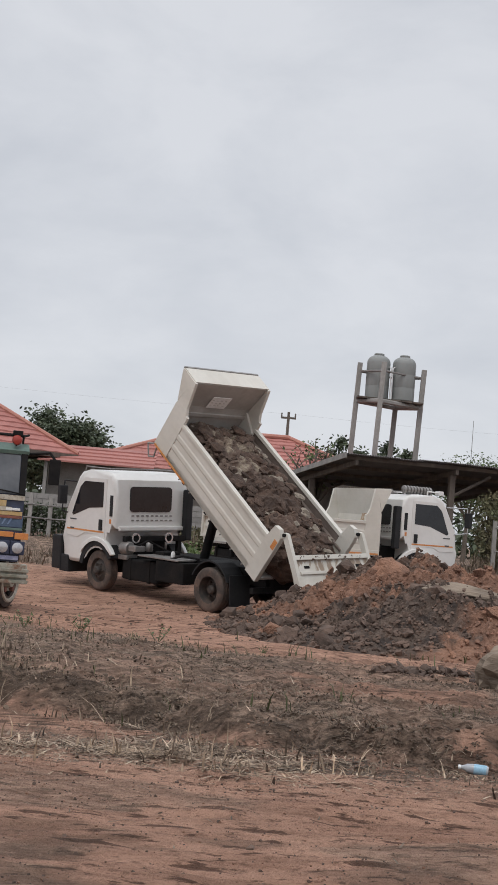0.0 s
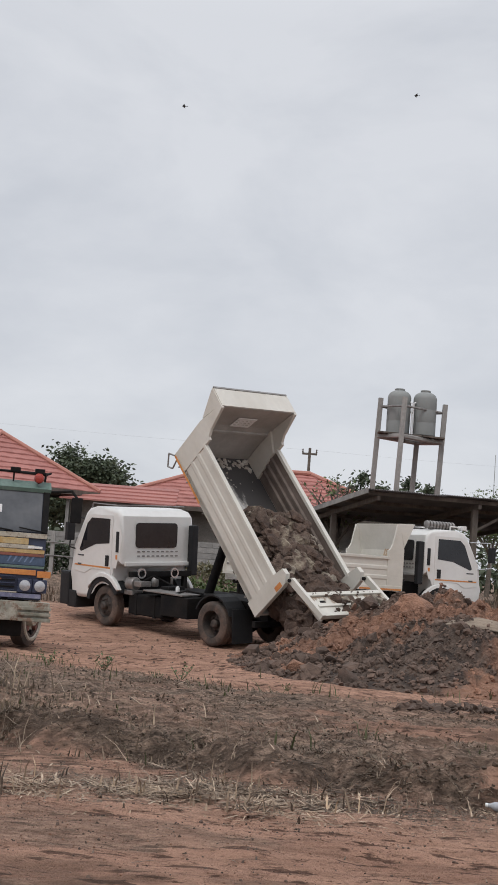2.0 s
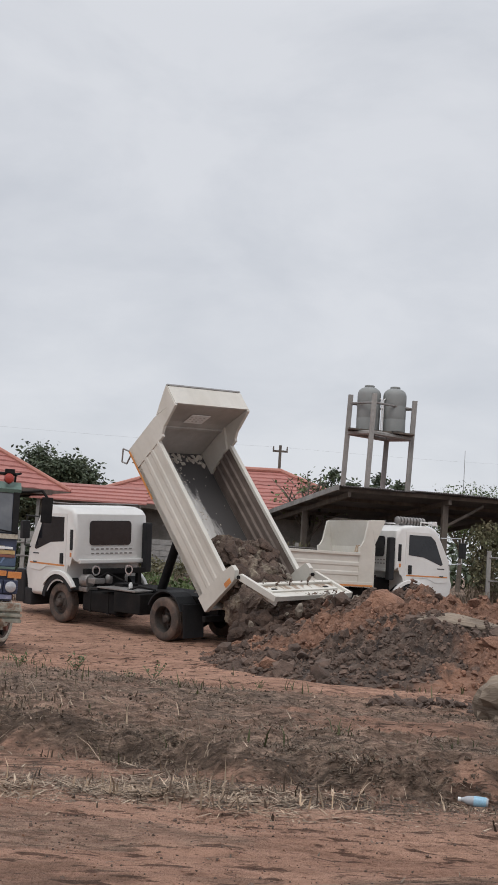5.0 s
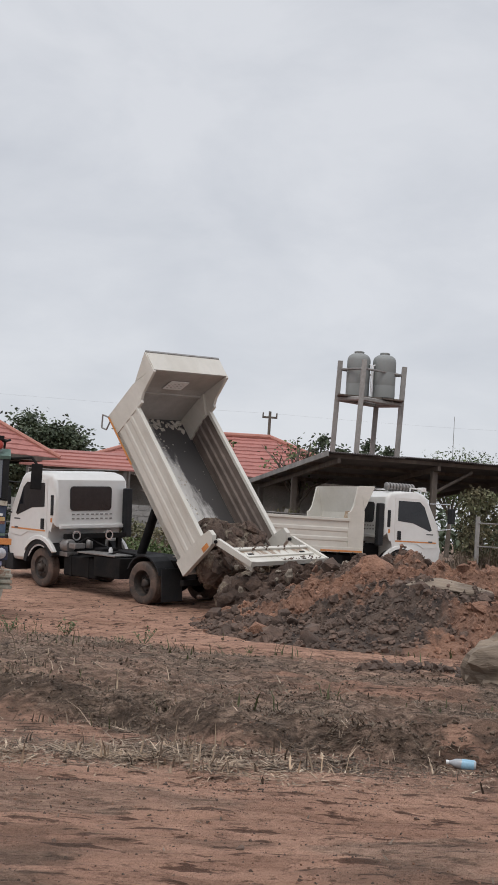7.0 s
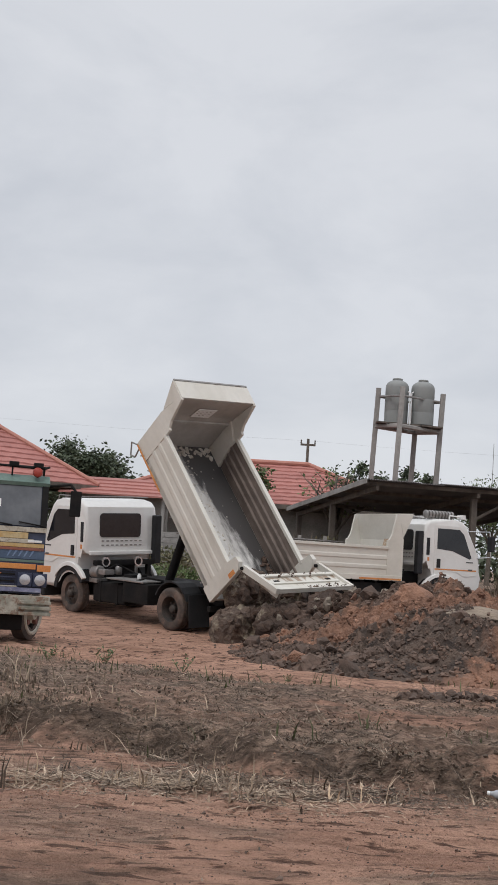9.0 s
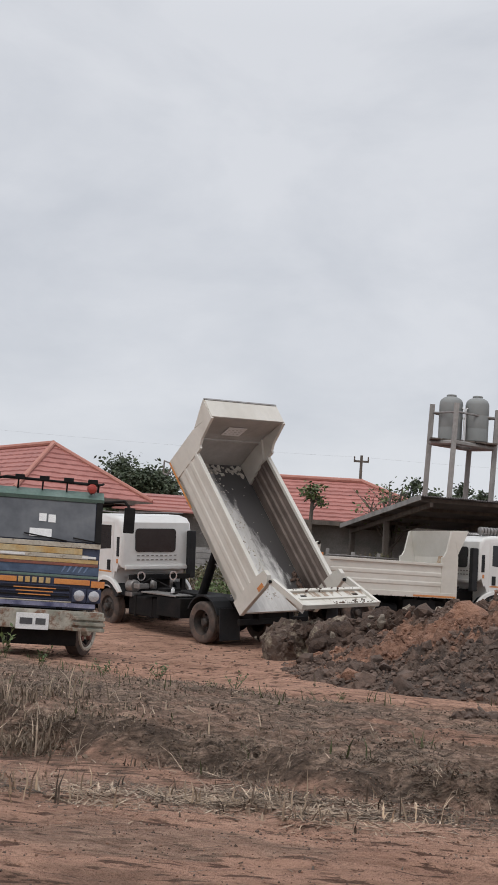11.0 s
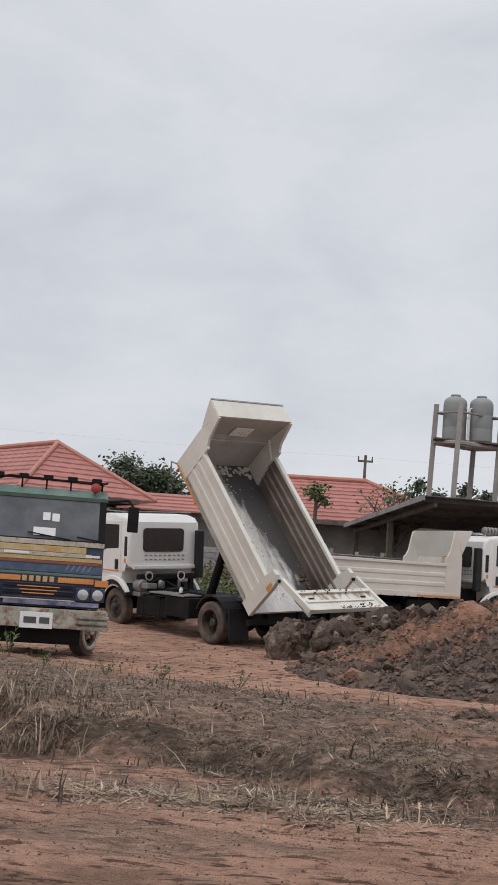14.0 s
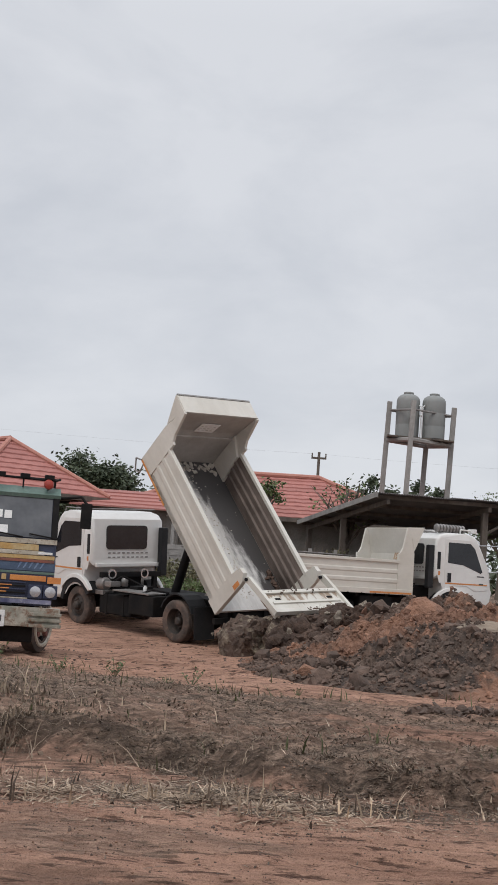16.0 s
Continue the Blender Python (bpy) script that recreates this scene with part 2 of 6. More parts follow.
M["bed_floor"] = stained("wet_soil_on_floor", "bed_in", 0, 1.20, 1.42, 1.35, (0.058, 0.053, 0.052), (1.7, 0.55, 1), 1.7, 0.2)
M["bed_gate"] = stained("soil_streaked_gate", "bed", 2, 0.28, 0.42, 1.9, (0.30, 0.225, 0.165), (2.2, 1, 0.8), 2.6)


# the ground: red laterite with a dull grassy field across it, dark crumbs, ruts and streaks of painted rut shade
def ground_material():
    m = bpy.data.materials.new("laterite_ground")
    m.use_nodes = True
    n, l = m.node_tree.nodes, m.node_tree.links
    bsdf = n["Principled BSDF"]
    bsdf.inputs["Roughness"].default_value, bsdf.inputs["Specular IOR Level"].default_value = 0.95, 0.2
    tc = n.new("ShaderNodeTexCoord")

    def noisy(scale, stretch, detail=6.0, rough=0.65):
        mp = n.new("ShaderNodeMapping")
        mp.inputs["Scale"].default_value = stretch
        mp.inputs["Rotation"].default_value = (0, 0, radians(-8))
        l.new(tc.outputs["Object"], mp.inputs[0])
        t = n.new("ShaderNodeTexNoise")
        t.inputs["Scale"].default_value, t.inputs["Detail"].default_value, t.inputs["Roughness"].default_value = scale, detail, rough
        l.new(mp.outputs[0], t.inputs["Vector"])
        return t.outputs[0]

    def ramp(sock, lo, hi, a, b):
        r = n.new("ShaderNodeValToRGB")
        r.color_ramp.elements[0].position, r.color_ramp.elements[1].position = lo, hi
        r.color_ramp.elements[0].color, r.color_ramp.elements[1].color = (*a, 1), (*b, 1)
        l.new(sock, r.inputs[0])
        return r.outputs[0]

    def mix(kind, fac, a, b):
        x = n.new("ShaderNodeMix")
        x.data_type, x.blend_type = "RGBA", kind
        if isinstance(fac, float):
            x.inputs[0].default_value = fac
        else:
            l.new(fac, x.inputs[0])
        l.new(a, x.inputs[6])
        l.new(b, x.inputs[7])
        return x.outputs[2]

    red = ramp(noisy(0.7, (0.5, 1, 1)), 0.35, 0.65, (0.36, 0.206, 0.146), (0.533, 0.322, 0.233))
    rut = ramp(noisy(3.0, (0.3, 1.6, 1), 8.0, 0.7), 0.36, 0.52, (0.62, 0.59, 0.58), (1.08, 1.08, 1.08))
    # long dark patches: the shade in the ruts, put into the colour
    rut_shade = ramp(noisy(7.0, (0.45, 1.5, 1), 7.0, 0.62), 0.40, 0.44, (0.28, 0.26, 0.26), (1.1, 1.1, 1.1))
    crumb = ramp(noisy(15.0, (0.7, 1, 1), 7.0, 0.8), 0.36, 0.48, (0.42, 0.40, 0.40), (1.08, 1.08, 1.08))
    red = mix("MULTIPLY", 0.8, mix("MULTIPLY", 0.9, mix("MULTIPLY", 0.8, red, rut), rut_shade), crumb)
    turf = ramp(noisy(5.0, (0.6, 1.2, 1), 9.0, 0.8), 0.36, 0.62, (0.089, 0.069, 0.057), (0.405, 0.292, 0.228))
    fleck = ramp(noisy(16.0, (0.5, 1.2, 1), 6.0, 0.8), 0.40, 0.56, (0.22, 0.22, 0.22), (1.38, 1.35, 1.30))
    turf = mix("MULTIPLY", 0.9, turf, fleck)
    attr = n.new("ShaderNodeAttribute")
    attr.attribute_name = "turf"
    earth_shade = n.new("ShaderNodeAttribute")
    earth_shade.attribute_name = "earth_shade"
    # dark earth colour that also carries the shade of the bank face
    earth = ramp(noisy(9.0, (0.7, 1, 1), 6.0, 0.75), 0.35, 0.65, (0.035, 0.026, 0.021), (0.14, 0.097, 0.072))
    l.new(mix("MIX", earth_shade.outputs["Fac"], mix("MIX", attr.outputs["Fac"], red, turf), earth), bsdf.inputs["Base Color"])
    b1, b2 = n.new("ShaderNodeBump"), n.new("ShaderNodeBump")
    b1.inputs["Strength"].default_value, b1.inputs["Distance"].default_value = 1.0, 0.09
    b2.inputs["Strength"].default_value, b2.inputs["Distance"].default_value = 1.0, 0.035
    l.new(noisy(4.0, (0.6, 1.3, 1), 9.0, 0.78), b1.inputs["Height"])
    l.new(noisy(24.0, (0.6, 1, 1), 5.0, 0.7), b2.inputs["Height"])
    l.new(b1.outputs[0], b2.inputs["Normal"])
    l.new(b2.outputs[0], bsdf.inputs["Normal"])
    return m


M["ground"] = ground_material()


# ---- building helpers ----
def part(name, bm, mat, parent=None, label="", smooth=False, m=None):
    me = bpy.data.meshes.new(name)
    bmesh.ops.recalc_face_normals(bm, faces=bm.faces)
    bm.to_mesh(me)
    bm.free()
    me.materials.append(M[mat])
    if smooth:
        me.polygons.foreach_set("use_smooth", [True] * len(me.polygons))
        me.set_sharp_from_angle(angle=radians(38))
    ob = new(name, me)
    if parent is not None:
        ob.parent = parent
    if m is not None:
        ob.matrix_basis = m
    if label:
        ob["label"] = label
    return ob


def thing(name, m, label, category, group="", kind=""):
    ob = new(name)
    ob.matrix_basis = m
    return tagged(ob, label, category, group, kind)


def box(x0, x1, y0, y1, z0, z1, bevel=0.0, bm=None, seg=2):
    b = bmesh.new()
    r = bmesh.ops.create_cube(b, size=1.0)
    for v in b.verts:
        v.co = Vector(((x0 + x1) / 2 + v.co.x * (x1 - x0), (y0 + y1) / 2 + v.co.y * (y1 - y0), (z0 + z1) / 2 + v.co.z * (z1 - z0)))
    if bevel:
        bmesh.ops.bevel(b, geom=b.edges[:], offset=bevel, segments=seg, affect="EDGES", profile=0.7)
    return join(bm, b)


def join(bm, b):
    if bm is None:
        return b
    me = bpy.data.meshes.new("tmp")
    b.to_mesh(me)
    b.free()
    bm.from_mesh(me)
    bpy.data.meshes.remove(me)
    return bm


def prism(pts, a, c, axis="x", bevel=0.0, bm=None, seg=3, caps=True):
    """A polygon in the plane across the axis, drawn out from a to c. For x the points are (y, z), for y (x, z), for z (x, y)."""
    def at(p, d):
        return {"x": (d, p[0], p[1]), "y": (p[0], d, p[1]), "z": (p[0], p[1], d)}[axis]
    b = bmesh.new()
    lo, hi = [b.verts.new(at(p, a)) for p in pts], [b.verts.new(at(p, c)) for p in pts]
    f1, f2 = b.faces.new(lo), b.faces.new(hi[::-1])
    n = len(pts)
    for i in range(n):
        b.faces.new((lo[i], lo[(i + 1) % n], hi[(i + 1) % n], hi[i]))
    if bevel:
        bmesh.ops.bevel(b, geom=list(f1.edges) + list(f2.edges), offset=bevel, segments=seg, affect="EDGES", profile=0.6)
    return join(bm, b)


def rod(p, q, r, seg=10, r2=None, bm=None):
    p, q = Vector(p), Vector(q)
    d = q - p
    b = bmesh.new()
    bmesh.ops.create_cone(b, cap_ends=True, segments=seg, radius1=r, radius2=r if r2 is None else r2, depth=d.length)
    bmesh.ops.transform(b, verts=b.verts, matrix=Matrix.Translation((p + q) / 2) @ d.to_track_quat("Z", "Y").to_matrix().to_4x4())
    return join(bm, b)


def lathe(profile, m=None, seg=28, bm=None, closed=False, first=True):
    """Rows of (radius, height) turned about z."""
    b = bmesh.new()
    rings = []
    for r, h in profile:
        rings.append([b.verts.new((max(r, 1e-4) * math.cos(2 * math.pi * k / seg), max(r, 1e-4) * math.sin(2 * math.pi * k / seg), h)) for k in range(seg)])
    for i in range(len(rings) - (0 if closed else 1)):
        p, q = rings[i], rings[(i + 1) % len(rings)]
        for k in range(seg):
            b.faces.new((p[k], p[(k + 1) % seg], q[(k + 1) % seg], q[k]))
    if not closed:
        if first:
            b.faces.new(rings[0][::-1])
        b.faces.new(rings[-1])
    if m is not None:
        bmesh.ops.transform(b, verts=b.verts, matrix=m)
    return join(bm, b)


def pipe(points, r, seg=7, bm=None):
    for p, q in zip(points, points[1:]):
        bm = rod(p, q, r, seg, bm=bm)
    return bm


def mesh_object(name, verts, faces, mat, smooth=False):
    me = bpy.data.meshes.new(name)
    me.from_pydata(verts, [], faces)
    me.materials.append(M[mat])
    if smooth:
        me.polygons.foreach_set("use_smooth", [True] * len(me.polygons))
    return new(name, me)


def hashed(ix, iy, seed):
    h = np.sin(ix * 127.1 + iy * 311.7 + seed * 74.7) * 43758.5453
    return h - np.floor(h)


def value_noise(x, y, seed=0):
    ix, iy = np.floor(x), np.floor(y)
    fx, fy = x - ix, y - iy
    fx, fy = fx * fx * (3 - 2 * fx), fy * fy * (3 - 2 * fy)
    a, b = hashed(ix, iy, seed), hashed(ix + 1, iy, seed)
    c, d = hashed(ix, iy + 1, seed), hashed(ix + 1, iy + 1, seed)
    return (a + (b - a) * fx) * (1 - fy) + (c + (d - c) * fx) * fy - 0.5


def fbm(x, y, seed=0, octaves=4, gain=0.5):
    total, amp = 0, 1.0
    for k in range(octaves):
        total = total + amp * value_noise(x * 2 ** k, y * 2 ** k, seed + k)
        amp *= gain
    return total


def ramp01(v, lo, hi):
    t = np.clip((v - lo) / (hi - lo), 0, 1)
    return t * t * (3 - 2 * t)


# ---- the ground: one sheet to the horizon ----
def bank_line(x):
    """Where the foot of the little grassy bank runs across the field."""
    x = np.asarray(x, float)
    run = np.interp(x, [-6, -3, -1.7, -0.8, 0.2, 1.4, 3, 6], [11.6, 10.6, 10.1, 9.6, 9.1, 8.9, 8.7, 8.3])
    return run + 0.3 * value_noise(x * 0.9, x * 0.0 + 3.3, 5)


def straw_line(x):
    """The middle of the strip of cut straw before the bank."""
    return np.interp(x, [-4, -1.7, 0, 2, 4], [8.75, 8.6, 8.4, 8.25, 8.1])


def ground_height(x, y):
    x, y = np.asarray(x, float), np.asarray(y, float)
    z = np.interp(y, [-60, 8.6, 10.5, 13, 17, 21, 23.5, 25, 27.1, 29, 32.5, 34.2, 36.4, 40, 3000], [0, 0, 0.0, 0.0, 0.0, -0.08, -0.13, -0.06, 0.06, 0.18, 0.29, 0.42, 0.85, 0.9, 0.9])
    z = z + 0.033 * np.clip(x, -4, 4) * ramp01(y, 21.5, 23.5) * (1 - ramp01(y, 28, 30))
    bank = bank_line(x)
    ragged = 0.3 * fbm(x * 3.2, y * 1.2, 16, 4, 0.7)
    z = z + 0.19 * ramp01(y + ragged, bank - 0.05, bank + 0.42) * (1 - ramp01(y, 12, 17.5))
    near = 1 - ramp01(y, 32, 60)
    z = z + near * (0.05 * (1 - 0.8 * ramp01(y, 21, 23.5)) * fbm(x * 0.6, y * 0.8, 11) + 0.022 * fbm(x * 3, y * 5, 12, 3))
    field = ramp01(y, bank - 0.2, bank + 0.6) * (1 - ramp01(y, 15, 18))
    z = z + field * ((0.05 + 0.10 * np.exp(-((y - bank - 0.4) / 0.7) ** 2)) * fbm(x * 2.5, y * 3, 14, 4, 0.65) + 0.06 * np.abs(fbm(x * 6, y * 8, 15, 3, 0.7)))
    track = ramp01(y, 17, 18.5) * (1 - ramp01(y, 26, 29))
    z = z + track * (0.1 - 0.065 * ramp01(y, 21.5, 23.5)) * fbm((x * 0.75 - y * 0.66) * 1.0, (x * 0.66 + y * 0.75) * 4.0, 17, 3)
    front = 1 - ramp01(y, 7.5, 9)
    return z + front * (0.04 * fbm(x * 0.9 + y * 0.3, y * 4.0, 19, 4, 0.6) + 0.03 * np.abs(fbm(x * 2.2 + y * 0.4, y * 7, 23, 2)))


def turf_amount(x, y):
    x, y = np.asarray(x, float), np.asarray(y, float)
    wob = 0.9 * fbm(x * 0.8, y * 0.8, 31)
    bank = bank_line(x)
    near = ramp01(y + 0.5 * wob, bank - 0.35, bank + 0.05)
    far_edge = 15.3 - 0.75 * np.clip(x, -4, 2.5)
    far = 1 - ramp01(y + wob * 1.6, far_edge - 1.0, far_edge + 0.8)
    back = ramp01(y + wob, 29.5, 32.5)
    bare = 1 - 0.85 * ramp01(fbm(x * 0.55, y * 0.8, 47, 4, 0.6), 0.10, 0.30) * ramp01(x, -1.6, 0.2)
    patch = 0.55 * ramp01(fbm(x * 0.9, y * 1.4, 41), 0.12, 0.3) * (1 - ramp01(y, 7, 9))
    litter = 0.6 * np.exp(-((y - straw_line(x) + 0.4 * wob) / 0.4) ** 2) * (0.35 + 0.65 * ramp01(2.0 - x, 0, 2.5))
    return np.clip(np.maximum(np.maximum(near * far * bare * (0.85 + 0.5 * fbm(x * 1.5, y * 1.5, 44)), back), np.maximum(patch, litter)), 0, 1)


def earth_shade_amount(x, y):
    """Dark damp earth, and painted shade along the broken face of the bank, in ragged patches."""
    b = bank_line(x)
    w = 0.5 * fbm(x * 3.0, y * 2.0, 113, 4, 0.7)
    face = 0.85 * np.exp(-((y - b - 0.14 + w) / 0.36) ** 2) * ramp01(fbm(x * 5.5, y * 7.0, 101, 5, 0.75), -0.28, 0.10)
    foot = 0.8 * np.exp(-((y - b + 0.45 + w) / 0.35) ** 2) * ramp01(fbm(x * 5.0, y * 8.0, 103, 5, 0.7), 0.0, 0.16)
    spots = 0.45 * ramp01(y, b, b + 0.6) * (1 - ramp01(y, 14, 17)) * ramp01(fbm(x * 3.5, y * 5.0, 107, 5, 0.7), 0.08, 0.25)
    front = 0.42 * (1 - ramp01(y, 7, 8.5)) * ramp01(fbm(x * 1.0, y * 2.2, 109, 5, 0.62), 0.18, 0.34)
    return np.clip(np.maximum(np.maximum(face, foot), np.maximum(spots, front)), 0, 1)


def spread(lo, hi, step, out, far):
    mid = np.arange(lo, hi, step)
    tail = np.geomspace(step, far, out)
    return np.concatenate([(lo - np.cumsum(tail))[::-1], mid, hi + np.cumsum(tail)])


def build_ground():
    xs, ys = spread(-6.5, 8.5, 0.065, 34, 700), np.concatenate([y for y in (spread(11, 30, 0.075, 38, 700),)])
    ys = np.sort(np.concatenate([ys[(ys < 4.5) | (ys >= 11)], np.arange(4.6, 11, 0.032)]))
    gx, gy = np.meshgrid(xs, ys)
    gz = ground_height(gx, gy)
    nx, ny = len(xs), len(ys)
    idx = np.arange(nx * ny).reshape(ny, nx)
    faces = np.stack([idx[:-1, :-1], idx[:-1, 1:], idx[1:, 1:], idx[1:, :-1]], -1).reshape(-1, 4)
    me = bpy.data.meshes.new("ground")
    me.vertices.add(nx * ny)
    me.vertices.foreach_set("co", np.stack([gx, gy, gz], -1).ravel())
    me.loops.add(faces.size)
    me.loops.foreach_set("vertex_index", faces.ravel())
    me.polygons.add(len(faces))
    me.polygons.foreach_set("loop_start", np.arange(0, faces.size, 4))
    me.update()
    me.polygons.foreach_set("use_smooth", [True] * len(faces))
    me.attributes.new("turf", "FLOAT", "POINT").data.foreach_set("value", turf_amount(gx, gy).ravel())
    me.attributes.new("earth_shade", "FLOAT", "POINT").data.foreach_set("value", earth_shade_amount(gx, gy).ravel())
    me.materials.append(M["ground"])
    tagged(new("ground", me), "rutted red laterite earth with a dull grassy field", "ground", kind="structure")


build_ground()


# ---- houses behind ----
def hip_roof(parent, wide, deep, ridge, rise, overhang_z, mat="tile", pitch=0.33):
    """A hip roof of stepped tile courses over a rectangle, eaves at overhang_z, ridge along x. Each course is a part."""
    hx, hy, rx = wide / 2, deep / 2, ridge / 2
    ez, tz = overhang_z, overhang_z + rise
    sides = [((-hx, -hy), (hx, -hy), (rx, 0), (-rx, 0)), ((hx, -hy), (hx, hy), (rx, 0), (rx, 0)),
             ((hx, hy), (-hx, hy), (-rx, 0), (rx, 0)), ((-hx, hy), (-hx, -hy), (-rx, 0), (-rx, 0))]
    for a, b, c, d in sides:
        run = math.hypot((c[0] + d[0]) / 2 - (a[0] + b[0]) / 2 if abs(a[1] - b[1]) > 0.1 else 0, hy if abs(a[1] - b[1]) < 0.1 else 0)
        n = max(3, int(math.hypot(run, rise) / pitch))
        for k in range(n):
            f, g = k / n, min(1.0, (k + 1.12) / n)
            def at(p, q, t, up):
                return Vector((p[0] + (q[0] - p[0]) * t, p[1] + (q[1] - p[1]) * t, ez + rise * t + up))
            bm = bmesh.new()
            lo1, lo2, hi1, hi2 = at(a, d, f, 0.05), at(b, c, f, 0.05), at(a, d, g, 0.0), at(b, c, g, 0.0)
            bl1, bl2 = lo1 - Vector((0, 0, 0.05)), lo2 - Vector((0, 0, 0.05))
            cols = max(2, int((lo2 - lo1).length / 0.3))
            prev = None
            for j in range(cols + 1):
                t = j / cols
                up = Vector((0, 0, 0.025 * (1 if j % 2 else 0)))
                row = [bm.verts.new(p) for p in (bl1.lerp(bl2, t), lo1.lerp(lo2, t) + up, hi1.lerp(hi2, t) + up * 0.5)]
                if prev:
                    for i in (0, 1):
                        bm.faces.new((prev[i], row[i], row[i + 1], prev[i + 1]))
                prev = row
            part("tile_course", bm, mat, parent)
    for p in ((-hx, -hy), (hx, -hy), (hx, hy), (-hx, hy)):
        part("hip_cap", rod((p[0], p[1], ez + 0.07), (math.copysign(rx, p[0]), 0, tz + 0.07), 0.09, 8), "ridge", parent)
    part("ridge_cap", rod((-rx, 0, tz + 0.08), (rx, 0, tz + 0.08), 0.1, 8), "ridge", parent)
    part("soffit", box(-hx + 0.05, hx - 0.05, -hy + 0.05, hy - 0.05, ez - 0.06, ez - 0.02), "timber", parent)
    for x0, x1, y0, y1 in ((-hx, hx, -hy - 0.02, -hy + 0.02), (-hx, hx, hy - 0.02, hy + 0.02), (-hx - 0.02, -hx + 0.02, -hy, hy), (hx - 0.02, hx + 0.02, -hy, hy)):
        part("fascia", box(x0, x1, y0, y1, ez - 0.14, ez + 0.03), "timber", parent)


def house(m, wide, deep, ridge, rise, wall_h, label, porch=True):
    h = thing("house", m, label, "house")
    hip_roof(h, wide, deep, ridge, rise, wall_h)
    bm = box(-wide / 2 + 0.9, wide / 2 - 0.9, -deep / 2 + (2.2 if porch else 0.9), deep / 2 - 0.9, -0.4, wall_h - 0.08)
    part("wall", bm, "plaster", h)
    if porch:
        for x in np.linspace(-wide / 2 + 0.6, wide / 2 - 0.6, 4):
            part("porch_column", box(x - 0.1, x + 0.1, -deep / 2 + 0.5, -deep / 2 + 0.7, -0.4, wall_h - 0.08, 0.01), "concrete", h)
    for x in np.linspace(-wide / 2 + 2, wide / 2 - 2, 3):
        y = -deep / 2 + (2.2 if porch else 0.9)
        w = part("window", box(x - 0.5, x + 0.5, y - 0.05, y - 0.004, 0.9, 2.0, 0.01), "timber", h)
        part("pane", box(x - 0.43, x + 0.43, y - 0.062, y - 0.052, 0.97, 1.93), "glass", w)
    return h


house(Matrix.Translation((-12.44, 47.7, 0.9)) @ pose(0, 0, 0, 0, 0, 130), 12.6, 5.6, 7.0, 1.98, 2.86, "cream house under a red tiled hip roof")
house(pose(-0.3, 50.2, 0.9, 0, 0, -3), 12.6, 6.4, 3.9, 1.8, 2.72, "long house with a faded red hip roof", porch=False)
annex = thing("annex", pose(-6.0, 45.2, 0.9, 0, 0, 2), "low annex with a faded red lean-to roof", "building")
for k in range(5):
    part("tile_course", prism([(-1.5 + k * 0.5, 2.55 + k * 0.15), (-1.5 + k * 0.5, 2.61 + k * 0.15), (-0.95 + k * 0.5, 2.72 + k * 0.15), (-0.95 + k * 0.5, 2.66 + k * 0.15)], -1.6, 2.6), "tile", annex)
part("wall", box(-1.3, 2.3, -0.6, 0.9, -0.3, 2.6), "plaster", annex)
for x in (-1.3, 0.4, 2.2):
    part("post", box(x - 0.06, x + 0.06, -1.3, -1.18, -0.3, 2.58), "concrete", annex)


# ---- open shed with a lean-to roof ----
def build_shed():
    m = Matrix.Translation((3.2, 37.2, 0.88)) @ pose(0, 0, 0, 0, 0, 13)
    s = thing("shed", m, "open shed with a dark corrugated lean-to roof", "shed")
    wide, deep, zf, zb = 10.5, 9.4, 3.25, 2.62
    # sheets of roofing side by side, each one corrugated and a little uneven
    rng = random.Random(4)
    x = -0.25
    while x < wide:
        w, dz, dy = 0.86, rng.uniform(-0.015, 0.03), rng.uniform(-0.12, 0.1)
        bm = bmesh.new()
        prev = None
        back = deep if x < 1.4 else 8.6
        zk = zf + (zb - zf) * back / deep
        for j in range(23):
            px, pz = x + w * j / 22, 0.018 * math.cos(j * math.pi) + dz
            row = [bm.verts.new((px, -0.3 + dy, zf + pz + 0.02)), bm.verts.new((px, back, zk + pz)), bm.verts.new((px, back, zk + pz - 0.012)), bm.verts.new((px, -0.3 + dy, zf + pz + 0.008))]
            if prev:
                for i in range(4):
                    bm.faces.new((prev[i], row[i], row[(i + 1) % 4], prev[(i + 1) % 4]))
            prev = row
        part("roof_sheet", bm, "sheet", s)
        x += 0.8
    for y in (0.0, 2.3, 4.6, 6.9, 9.2):
        z = zf + (zb - zf) * y / deep
        part("purlin", box(-0.2, wide if y < 6.6 else 2.0, y - 0.04, y + 0.04, z - 0.14, z - 0.03), "timber", s)
    for xx in (0.1, 3.4, 6.8, 10.2):
        far = deep if xx < 1 else 8.6
        zk = zf + (zb - zf) * far / deep
        part("rafter", prism([(-0.2, zf - 0.16), (-0.2, zf - 0.3), (far, zk - 0.3), (far, zk - 0.16)], xx - 0.05, xx + 0.05), "timber", s)
        for y in ((0.2, 4.6) if xx in (3.4, 10.2) else (4.6, 9.1) if xx < 1 else (4.6,)):
            z = zf + (zb - zf) * y / deep - 0.3
            part("post", box(xx - 0.09, xx + 0.09, y - 0.09, y + 0.09, -0.5, z, 0.01), "timber", s)
    for xx in (3.4, 6.8):
        part("brace", rod((xx, 0.2, zf - 1.0), (xx + 1.3, 0.2, zf - 0.25), 0.05), "timber", s)
    part("barge_board", prism([(-0.35, zf + 0.04), (-0.35, zf - 0.12), (deep, zb - 0.12), (deep, zb + 0.04)], -0.34, -0.29), "concrete", s)


build_shed()


